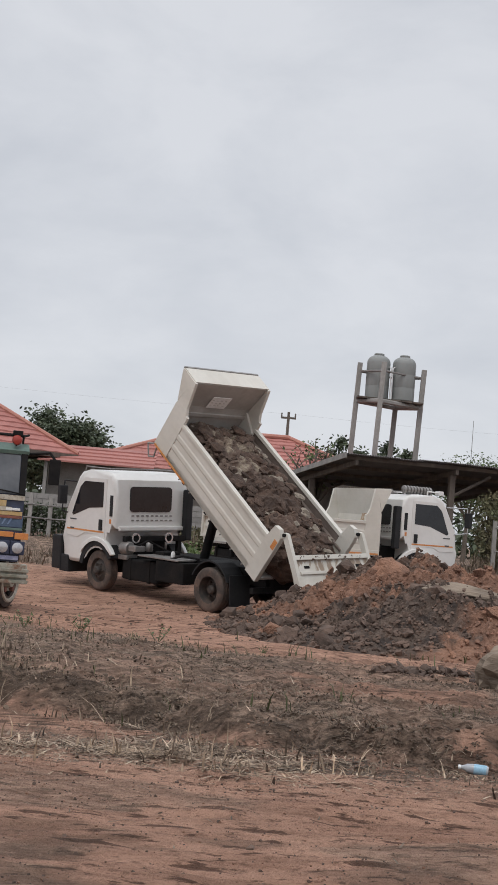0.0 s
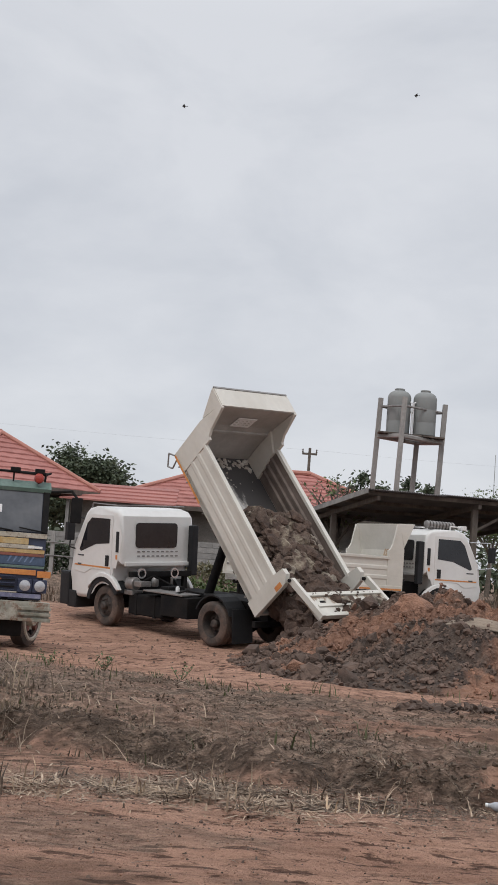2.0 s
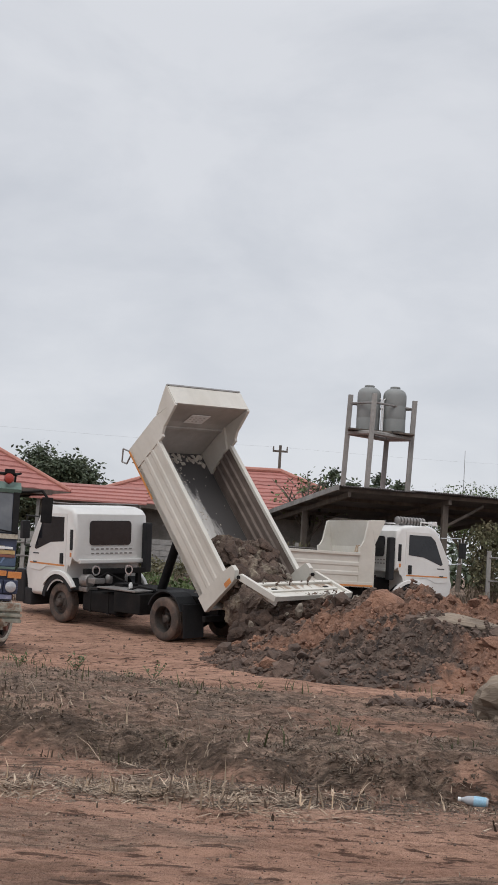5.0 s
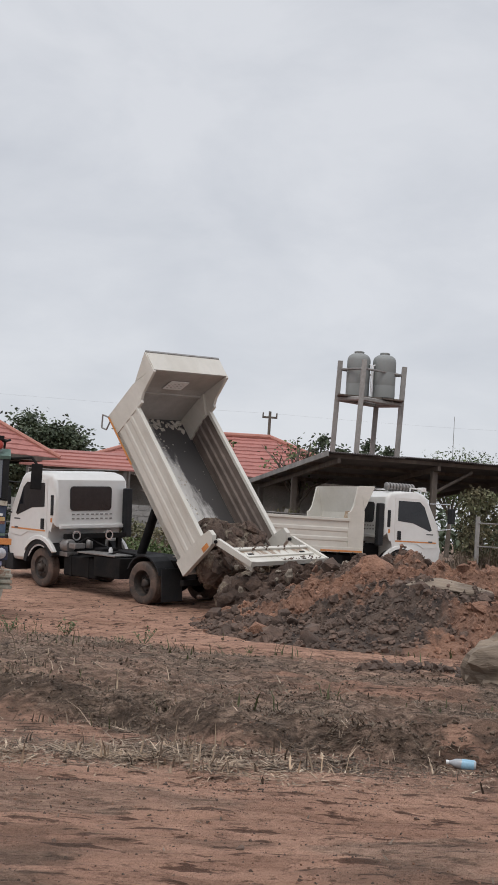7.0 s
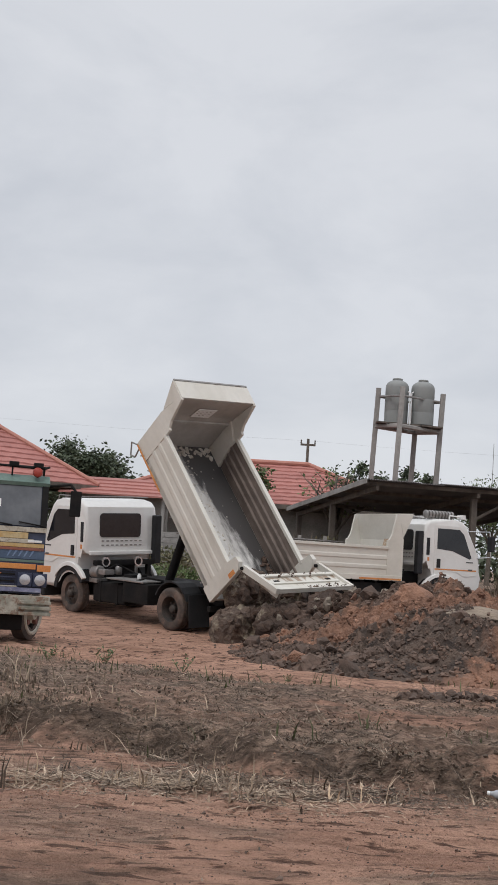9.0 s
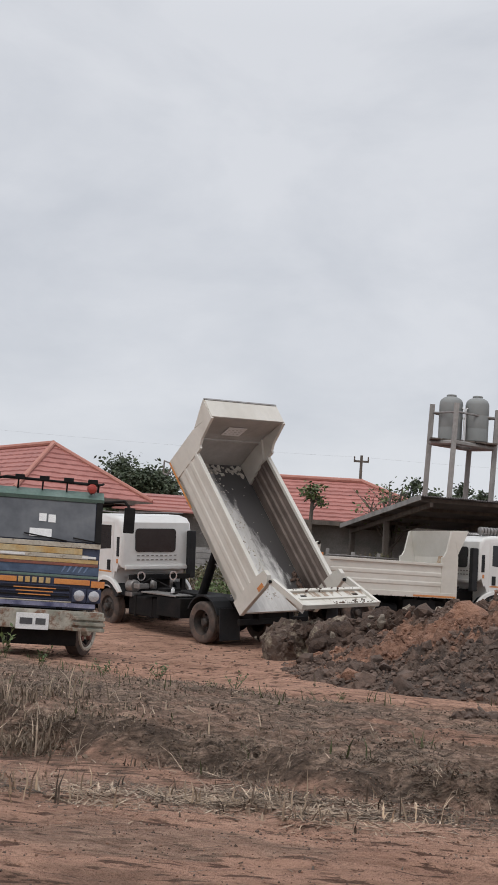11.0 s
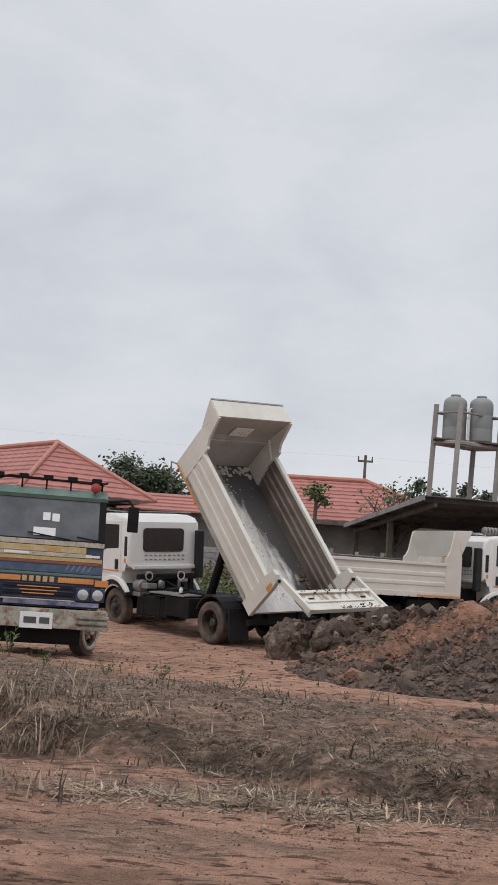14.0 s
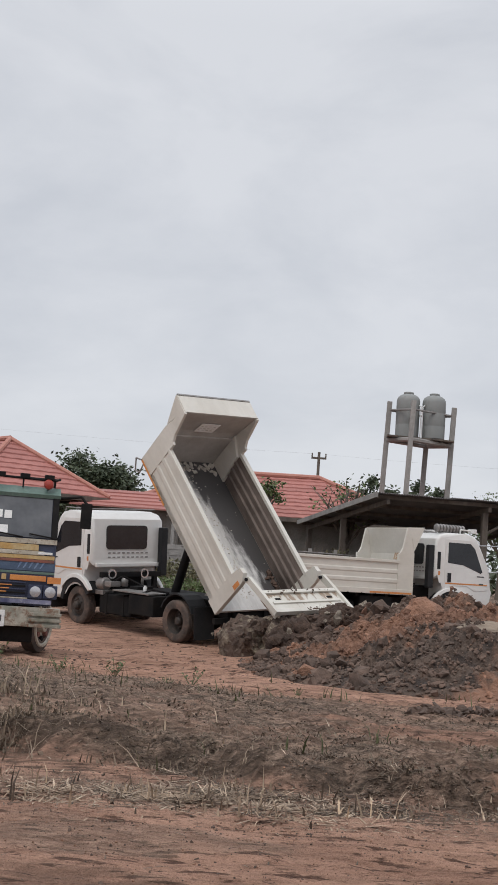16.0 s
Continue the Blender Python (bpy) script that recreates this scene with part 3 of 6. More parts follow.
# ---- water tower ----
def build_tower():
    t = thing("water_tower", pose(5.41, 50.0, 0.9, 0, 1.9, 0), "concrete post tower with a plank platform and rails", "water tower")
    legs = [(-1.34, 0.0), (-0.45, -1.0), (1.34, 0.0), (0.42, 1.0)]
    for x, y in legs:
        part("leg", box(x - 0.1, x + 0.1, y - 0.1, y + 0.1, -0.3, 7.92, 0.02), "concrete", t)
    for i in range(4):
        (x0, y0), (x1, y1) = legs[i], legs[(i + 1) % 4]
        part("beam", rod((x0, y0, 6.32), (x1, y1, 6.32), 0.1, 6), "concrete", t)
        part("rail", rod((x0, y0, 7.56), (x1, y1, 7.56), 0.045, 6), "steel", t)
    for k in range(6):
        u = -1.15 + k * 0.46
        part("plank", box(u - 0.21, u + 0.21, -0.62, 0.62, 6.42, 6.48), "timber", t)
    prof = [(0.46, 0), (0.485, 0.03), (0.485, 0.52), (0.481, 0.535), (0.485, 0.55), (0.485, 1.07), (0.481, 1.085), (0.485, 1.1),
            (0.485, 1.52), (0.47, 1.61), (0.42, 1.71), (0.33, 1.78), (0.24, 1.82), (0.2, 1.825), (0.2, 1.855), (0.05, 1.87)]
    for x in (-0.52, 0.55):
        k = thing("water_tank", Matrix.Translation((5.62 + x, 50.0, 0.9 + 6.48)), "round grey plastic water tank on the tower platform", "water tank", "water tanks on the tower")
        part("body", lathe(prof, seg=36), "tank", k, smooth=True)
        part("lid", lathe([(0.21, 1.855), (0.21, 1.9), (0.17, 1.92)], seg=20), "tank", k, smooth=True)
        part("outlet_pipe", pipe([(0.42 if x < 0 else -0.42, -0.3, 1.35), (0.5 if x < 0 else -0.5, -0.36, 1.3), (0.5 if x < 0 else -0.5, -0.36, 0.0)], 0.025), "paper", k)


build_tower()


# ---- power pole and wires ----
pole = thing("power_pole", pose(3.7, 120.0, 0.9), "distant concrete power pole with a cross-arm", "power pole")
part("post", rod((0, 0, -1), (0, 0, 12.6), 0.2, 10, 0.14), "timber", pole)
part("cross_arm", box(-0.75, 0.75, -0.07, 0.07, 11.9, 12.1, 0.01), "timber", pole)
for x in (-0.68, 0.0, 0.68):
    part("insulator", lathe([(0.05, 12.1), (0.09, 12.2), (0.05, 12.3), (0.08, 12.4), (0.03, 12.5)], Matrix.Translation((x, 0, 0)), 10), "timber", pole)
for k, (x0, z0) in enumerate(((3.0, 13.3), (4.4, 13.3))):
    w = tagged(new("power_wire"), "thin sagging power line", "wire", "power lines")
    pts = [(x0 - 60 * t * 1.2 if k == 0 else x0 + 60 * t, 120 - 14 * t * (1 if k == 0 else 0.6), z0 - 3.2 * t * (1 - t) + (0.5 * t if k else 1.4 * t)) for t in np.linspace(0, 1, 13)]
    part("strand", pipe(pts, 0.0045, 5), "tank", w)


mast = thing("radio_mast", pose(27.6, 150.0, 0.9), "thin distant radio mast", "mast")
part("pole", rod((0, 0, -1), (0, 0, 16.4), 0.07, 8, 0.03), "tank", mast)


# ---- fences ----
def block_wall(x0, x1, y, z0, rows, label):
    f = thing("block_wall", Matrix.Translation((0, y, z0)), label, "wall")
    bw, bh = 0.42, 0.2
    part("core", box(x0, x1, 0.03, 0.1, -0.5, rows * bh - 0.02), "concrete", f)
    proto = part("block", box(0.008, bw - 0.008, 0, 0.13, 0.008, bh - 0.008), "block", f)
    proto.location = (x0, 0, 0)
    for r in range(rows):
        n = int((x1 - x0) / bw)
        for k in range(n):
            if r == 0 and k == 0:
                continue
            o = proto.copy()
            scene.collection.objects.link(o)
            o.location = (x0 + k * bw + (bw / 2 if r % 2 else 0), 0, r * bh)


def wire_fence(x0, x1, y0, y1, n, label, rails=(0.55, 0.95), h=1.25):
    f = thing("fence", pose(0, 0, 0), label, "fence")
    pts = []
    for k in range(n):
        t = k / (n - 1)
        x, y = x0 + (x1 - x0) * t, y0 + (y1 - y0) * t
        z = float(ground_height(x, y))
        pts.append(Vector((x, y, z)))
        part("post", box(x - 0.06, x + 0.06, y - 0.06, y + 0.06, z - 0.3, z + h + 0.08 * math.sin(k * 5.1), 0.01), "concrete", f)
    for r in rails:
        part("rail", pipe([p + Vector((0, -0.07, r)) for p in pts], 0.022, 6), "steel", f)


wire_fence(-9.4, -4.6, 36.4, 36.8, 9, "weathered concrete post fence overgrown with vines")
wire_fence(7.6, 13.0, 36.6, 37.4, 6, "post and rail fence before the scrub", rails=(0.7, 1.4), h=1.6)
wire_fence(0.3, 6.2, 40.2, 40.6, 8, "rail fence with posts beneath the shed roof", rails=(1.0, 1.35), h=1.55)
block_wall(-9.0, 4.6, 43.0, 0.86, 7, "grey unplastered concrete block wall")


# ---- dump trucks: x right, y ahead of the rear axle, z up from the ground ----
WB, TYRE = 3.75, 0.45
HINGE_Y, HINGE_Z = -1.06, 0.84
BED_L, BED_W, BED_OFF, BED_UP = 4.15, 2.06, -0.215, 0.15
GATE_W, GATE_L = 1.14, 1.05


def wheel(root, x, y, outer, dual=False):
    """A wheel with its axle along x; outer is the sign of the side that it shows."""
    turn = pose(0, 0, 0, 0, 90 * outer, 0) @ Matrix.Diagonal((TYRE / 0.41, TYRE / 0.41, 1.08, 1))
    w = part("wheel", lathe([(0.25, -0.10), (0.34, -0.115), (0.385, -0.105), (0.408, -0.08), (0.41, -0.03), (0.40, -0.025), (0.40, -0.012), (0.41, -0.008), (0.41, 0.008), (0.40, 0.012),
                             (0.40, 0.025), (0.41, 0.03), (0.408, 0.08), (0.385, 0.105), (0.34, 0.115), (0.25, 0.10)], turn, 36, closed=True), "rubber", root, "dusty black tyre", True)
    w.matrix_basis = Matrix.Translation((x, y, TYRE))
    if dual:
        part("inner_tyre", lathe([(0.25, -0.10), (0.34, -0.115), (0.408, -0.08), (0.41, 0.0), (0.408, 0.08), (0.34, 0.115), (0.25, 0.10)], Matrix.Translation((-0.27 * outer, 0, 0)) @ turn, 30, closed=True), "rubber", w, smooth=True)
    depth = -0.07 if dual else 0.05
    part("rim", lathe([(0.255, 0.09), (0.245, 0.10), (0.235, 0.06), (0.225, depth), (0.13, depth + (0.02 if dual else 0.04)), (0.12, depth + 0.03), (0.02, depth + 0.03)], turn, 28, first=False), "rim", w, "dusty steel rim", True)
    bm = lathe([(0.085, depth), (0.085, depth + 0.1), (0.06, depth + 0.13), (0.01, depth + 0.135)], turn, 16)
    part("hub", bm, "rim", w, smooth=True)
    for k in range(6):
        a = k * math.pi / 3
        p = Vector((0, math.cos(a) * 0.155, math.sin(a) * 0.155))
        e = Vector((outer, 0, 0))
        part("wheel_nut", rod(p + e * (depth + 0.01), p + e * (depth + 0.07), 0.022, 6), "rim", w)
    return w


def cab(root, rack=False):
    base = WB + (0.4 if rack else 0.0)
    fy = base + 0.2
    arch = [(base + 0.58 * math.cos(a), 0.48 + 0.58 * math.sin(a)) for a in np.linspace(radians(12), radians(150), 9)]
    up = 0.15
    prof = [(fy + 1.10, 0.56), (fy + 1.13, 0.95), (fy + 1.10, 1.42), (fy + 1.02, 1.58), (fy + 0.63, 2.36), (fy + 0.50, 2.47), (fy + 0.2, 2.515), (fy - 0.35, 2.51),
            (fy - 0.62, 2.45), (fy - 0.75, 2.33), (fy - 0.80, 1.9), (fy - 0.80, 1.26), (fy - 0.50, 1.24), (fy - 0.50, 0.86)]
    prof = [(y, z if z < 0.9 else z + up) for y, z in prof]
    prof += arch[::-1][2:] + [(fy + 0.38, 0.56)]
    body = part("cab", prism(prof, -1.03, 1.03, bevel=0.11, seg=5), "white", root, "white cab shell", True)
    for side in (-1, 1):
        def plate(pts, t0, t1):
            return prism(pts, side * (1.03 + t0), side * (1.03 + t1))
        door = part("door", plate([(fy - 0.44, 1.140), (fy - 0.46, 2.480), (fy + 0.38, 2.480), (fy + 0.60, 2.310), (fy + 0.93, 1.650), (fy + 1.0, 1.170), (fy + 0.56, 1.130), (fy + 0.3, 1.250), (fy - 0.2, 1.250)], -0.02, 0.012), "white", body)
        part("door_glass", prism([(fy - 0.36, 1.850), (fy - 0.36, 2.400), (fy + 0.36, 2.400), (fy + 0.52, 2.270), (fy + 0.80, 1.650), (fy + 0.74, 1.610), (fy + 0.15, 1.810)], side * 1.040, side * 1.046), "glass", door, "dark tinted side window")
        part("door_handle", box(side * 1.05 - 0.02, side * 1.05 + 0.02, fy - 0.36, fy - 0.25, 1.34, 1.58, 0.012), "plastic", door)
        part("side_stripe", prism([(fy - 0.42, 1.285), (fy - 0.42, 1.32), (fy + 0.97, 1.32), (fy + 0.975, 1.285)], side * 1.0425, side * 1.046), "orange", door, "thin orange stripe")
        part("door_badge", box(side * 1.044 - 0.003, side * 1.044 + 0.003, fy + 0.62, fy + 0.86, 1.510, 1.540), "ink", door)
        part("door_badge", box(side * 1.044 - 0.003, side * 1.044 + 0.003, fy + 0.70, fy + 0.84, 1.300, 1.340), "ink", door)
        part("pillar_vent", box(side * 1.03 - 0.015, side * 1.03 + 0.012, fy - 0.70, fy - 0.60, 1.670, 2.130, 0.008), "plastic", body, "black pillar vent")
        fender = [(base + 0.63 * math.cos(a), 0.48 + 0.63 * math.sin(a)) for a in np.linspace(radians(8), radians(152), 12)]
        inner = [(base + 0.51 * math.cos(a), 0.48 + 0.51 * math.sin(a)) for a in np.linspace(radians(8), radians(152), 12)]
        part("wheel_arch", prism(fender + inner[::-1], side * 0.72, side * 1.055), "plastic", body, "black wheel arch")
        outer_arc = [(base + 0.73 * math.cos(a), 0.47 + 0.72 * math.sin(a)) for a in np.linspace(radians(50), radians(148), 10)]
        inner_arc = [(base + 0.64 * math.cos(a), 0.48 + 0.64 * math.sin(a)) for a in np.linspace(radians(30), radians(148), 10)]
        part("fender", prism(outer_arc + inner_arc[::-1], side * 0.98, side * 1.085, bevel=0.02), "white", body, "white flared fender", True)
        part("corner_lamp", box(side * 1.02 - 0.02, side * 1.02 + 0.02, fy - 0.66, fy - 0.60, 1.510, 1.610, 0.005), "orange", body)
        ahead = 0.36 if rack else 0.0
        arm = part("mirror_arm", pipe([(side * 1.0, fy + 0.72, 2.370), (side * 1.2, fy + 0.92 + ahead, 2.390), (side * 1.22, fy + 0.95 + ahead, 1.700), (side * 1.02, fy + 1.0, 1.650)], 0.016), "chrome" if rack else "plastic", body)
        part("mirror", box(side * 1.22 - 0.10, side * 1.22 + 0.10, fy + 0.9 + ahead, fy + 1.02 + ahead, 1.850, 2.270, 0.025), "plastic", arm)
    part("windscreen", prism([(fy + 0.66, 2.480), (fy + 0.675, 2.485), (fy + 1.035, 1.750), (fy + 1.02, 1.745)], -0.9, 0.9), "glass", body)
    # back of the cab
    corners = []
    for cx, cz, a0 in ((0.44, 2.25, 0), (-0.56, 2.25, 90), (-0.56, 1.87, 180), (0.44, 1.87, 270)):
        corners += [(cx + 0.09 * math.cos(radians(a0 + k * 22.5)), cz + 0.09 * math.sin(radians(a0 + k * 22.5))) for k in range(5)]
    part("rear_window", prism(corners, fy - 0.815, fy - 0.79, "y"), "glass", body, "dark tinted rear window")
    part("rear_ledge", box(-0.93, 0.93, fy - 0.86, fy - 0.79, 1.37, 1.46, 0.02), "white", body)
    for r in range(2):
        for k in range(9):
            x = -0.55 + k * 0.135
            part("louvre", box(x - 0.035, x + 0.035, fy - 0.812, fy - 0.798, 1.68 - r * 0.1, 1.71 - r * 0.1), "steel", body)
    part("air_intake", box(0.86, 1.03, fy - 0.98, fy - 0.80, 1.15, 2.30, 0.04), "plastic", body, "tall black air intake duct")
    bm = pipe([(-0.98, fy + 0.45, 2.610), (-0.98, fy + 0.42, 2.730), (-0.98, fy - 0.5, 2.710), (-0.4, fy - 0.55, 2.720), (0.5, fy - 0.55, 2.720), (0.95, fy - 0.5, 2.710)], 0.013)
    part("roof_rail", bm, "steel", body)
    part("front_bumper", box(-1.05, 1.05, fy + 0.86, fy + 1.22, 0.30, 0.70, 0.05), "plastic", root, "black front bumper")
    if not rack:
        part("front_guard", box(-1.07, 1.07, fy + 1.14, fy + 1.50, 0.34, 1.12, 0.05), "plastic", root, "black front guard")
    if rack:
        for k in range(9):
            part("coil_ring", coil_ring(fy - 0.55 + k * 0.105), "steel", body, "ribbed grey hose ring on the roof" if k == 0 else "", True)
        part("roof_bar", pipe([(0.9, fy + 0.1, 2.670), (0.9, fy + 0.1, 2.770), (0.9, fy + 0.62, 2.750), (0.9, fy + 0.66, 2.670)], 0.02), "white", body)
        part("roof_bar", pipe([(-0.9, fy + 0.1, 2.670), (-0.9, fy + 0.1, 2.770), (-0.9, fy + 0.62, 2.750), (-0.9, fy + 0.66, 2.670)], 0.02), "white", body)
        part("roof_marker", box(0.75, 0.98, fy + 0.46, fy + 0.6, 2.690, 2.810, 0.02), "paper", body)


def coil_ring(y):
    return lathe([(0.07, -0.045), (0.105, -0.03), (0.115, 0), (0.105, 0.03), (0.07, 0.045)], Matrix.Translation((0.72, y, 2.78)) @ pose(0, 0, 0, 90, 0, 0), 14)


def chassis(root):
    for x in (-0.42, 0.42):
        part("frame_rail", box(x - 0.05, x + 0.05, -1.25, WB + 1.0, 0.60, 0.84, 0.01), "black", root)
    for y in (-1.15, -0.5, 0.5, 1.4, 2.2):
        part("cross_member", box(-0.4, 0.4, y - 0.06, y + 0.06, 0.62, 0.80, 0.01), "black", root)
    part("rear_axle", rod((-0.9, 0, TYRE), (0.9, 0, TYRE), 0.09), "black", root)
    part("axle_case", lathe([(0.05, -0.2), (0.2, -0.12), (0.24, 0), (0.2, 0.12), (0.05, 0.2)], Matrix.Translation((0, 0, TYRE)) @ pose(0, 0, 0, 0, 90, 0), 18), "black", root, smooth=True)
    part("front_axle", box(-0.85, 0.85, WB - 0.06, WB + 0.06, TYRE - 0.06, TYRE + 0.06, 0.02), "black", root)
    part("engine", box(-0.40, 0.40, WB - 0.62, WB + 0.6, 0.45, 1.2, 0.06), "black", root)
    part("gearbox", lathe([(0.12, 0), (0.24, 0.1), (0.2, 0.5), (0.14, 0.9)], Matrix.Translation((0, WB - 0.7, 0.66)) @ pose(0, 0, 0, 90, 0, 0), 16), "black", root, smooth=True)
    part("drive_shaft", rod((0, 2.2, 0.6), (0, 0.2, 0.45), 0.05), "black", root)
    part("fuel_tank", box(0.5, 0.98, 1.3, 2.3, 0.42, 0.86, 0.06), "black", root)
    part("battery_box", box(-0.97, -0.50, 0.85, 1.75, 0.44, 0.88, 0.03), "black", root)
    part("side_tank", box(-0.86, -0.48, 1.82, 3.05, 0.34, 0.80, 0.07, seg=3), "black", root)
    for y in (2.1, 2.75):
        part("tank_strap", box(-0.872, -0.47, y - 0.03, y + 0.03, 0.33, 0.812, 0.005), "black", root)
    part("step_plate", box(-0.99, -0.5, 1.0, 2.35, 0.90, 0.93, 0.006), "steel", root, "worn grey step plate")
    part("valve_block", box(-0.9, -0.62, 2.55, 2.8, 0.96, 1.08, 0.02), "steel", root)
    part("air_dryer", lathe([(0.07, 0), (0.08, 0.02), (0.08, 0.16), (0.05, 0.2)], Matrix.Translation((-0.4, 2.7, 0.95)), 16), "steel", root, smooth=True)
    part("air_hose", pipe([(-0.78, 2.7, 1.05), (-0.6, 2.5, 1.2), (-0.3, 2.6, 1.1), (-0.1, 2.3, 0.95)], 0.022, 8), "black", root)
    part("air_hose", pipe([(-0.85, 1.5, 0.9), (-0.7, 1.2, 1.0), (-0.5, 0.9, 0.95)], 0.02, 8), "black", root)
    part("air_tank", rod((0.72, 0.5, 0.58), (0.72, 1.2, 0.58), 0.15, 18), "black", root)
    part("air_cleaner", lathe([(0.1, 0), (0.15, 0.02), (0.15, 0.22), (0.13, 0.26), (0.05, 0.27)], Matrix.Translation((-0.78, WB - 0.62, 1.0)) @ pose(0, 0, 0, 90, 0, 0), 20), "steel", root, "grey metal air cleaner", True)
    part("cleaner_bracket", box(-0.9, -0.6, WB - 0.9, WB - 0.6, 0.76, 0.86, 0.01), "steel", root)
    for x in (-0.58, 0.35):
        part("cab_latch", lathe([(0.08, -0.025), (0.115, -0.025), (0.115, 0.025), (0.08, 0.025)], Matrix.Translation((x, WB - 0.78, 1.22)) @ pose(0, 0, 0, 90, 0, 0), 20, closed=True), "chrome", root, "round bright cab latch", True)
    part("cab_support", box(-0.85, 0.85, WB - 0.78, WB - 0.66, 1.14, 1.26, 0.015), "black", root)
    for x in (-0.7, 0.7):
        part("support_leg", box(x - 0.05, x + 0.05, WB - 0.77, WB - 0.67, 0.6, 1.16), "black", root)
    part("exhaust", pipe([(0.3, WB - 0.9, 0.72), (-0.1, WB - 1.15, 0.82), (-0.45, WB - 1.2, 0.8)], 0.07, 12), "steel", root, smooth=True)
    part("hydraulic_tank", box(-0.55, -0.1, WB - 1.75, WB - 1.45, 0.84, 1.0, 0.02), "black", root)
    part("oil_bottle", lathe([(0.04, 0), (0.045, 0.015), (0.045, 0.1), (0.025, 0.125), (0.025, 0.14)], Matrix.Translation((-0.62, 1.62, 0.92)), 14), "paper", root, "small white plastic bottle", True)
    for s in (-1, 1):
        f = [(0.58 * math.cos(a), 0.46 + 0.58 * math.sin(a)) for a in np.linspace(radians(25), radians(160), 9)]
        g = [(0.55 * math.cos(a), 0.46 + 0.55 * math.sin(a)) for a in np.linspace(radians(25), radians(160), 9)]
        part("rear_mudguard", prism(f + g[::-1], s * 0.55, s * 1.02), "plastic", root)
        part("mud_flap", prism([(-0.66, 0.12), (-0.68, 0.13), (-0.64, 0.80), (-0.62, 0.80)], s * 0.5, s * 1.04), "plastic", root, "black rubber mud flap")
    part("rear_bar", box(-0.95, 0.95, -1.22, -1.12, 0.5, 0.62, 0.01), "black", root)
    for s in (-1, 1):
        part("hinge_bracket", prism([(HINGE_Y - 0.1, 0.6), (HINGE_Y - 0.1, 0.88), (HINGE_Y + 0.1, 0.88), (HINGE_Y + 0.22, 0.6)], s * 0.48, s * 0.56), "black", root)
    part("subframe", box(-0.5, 0.5, -1.0, WB - 1.4, 0.84, 0.93, 0.01), "black", root)


LATER = []


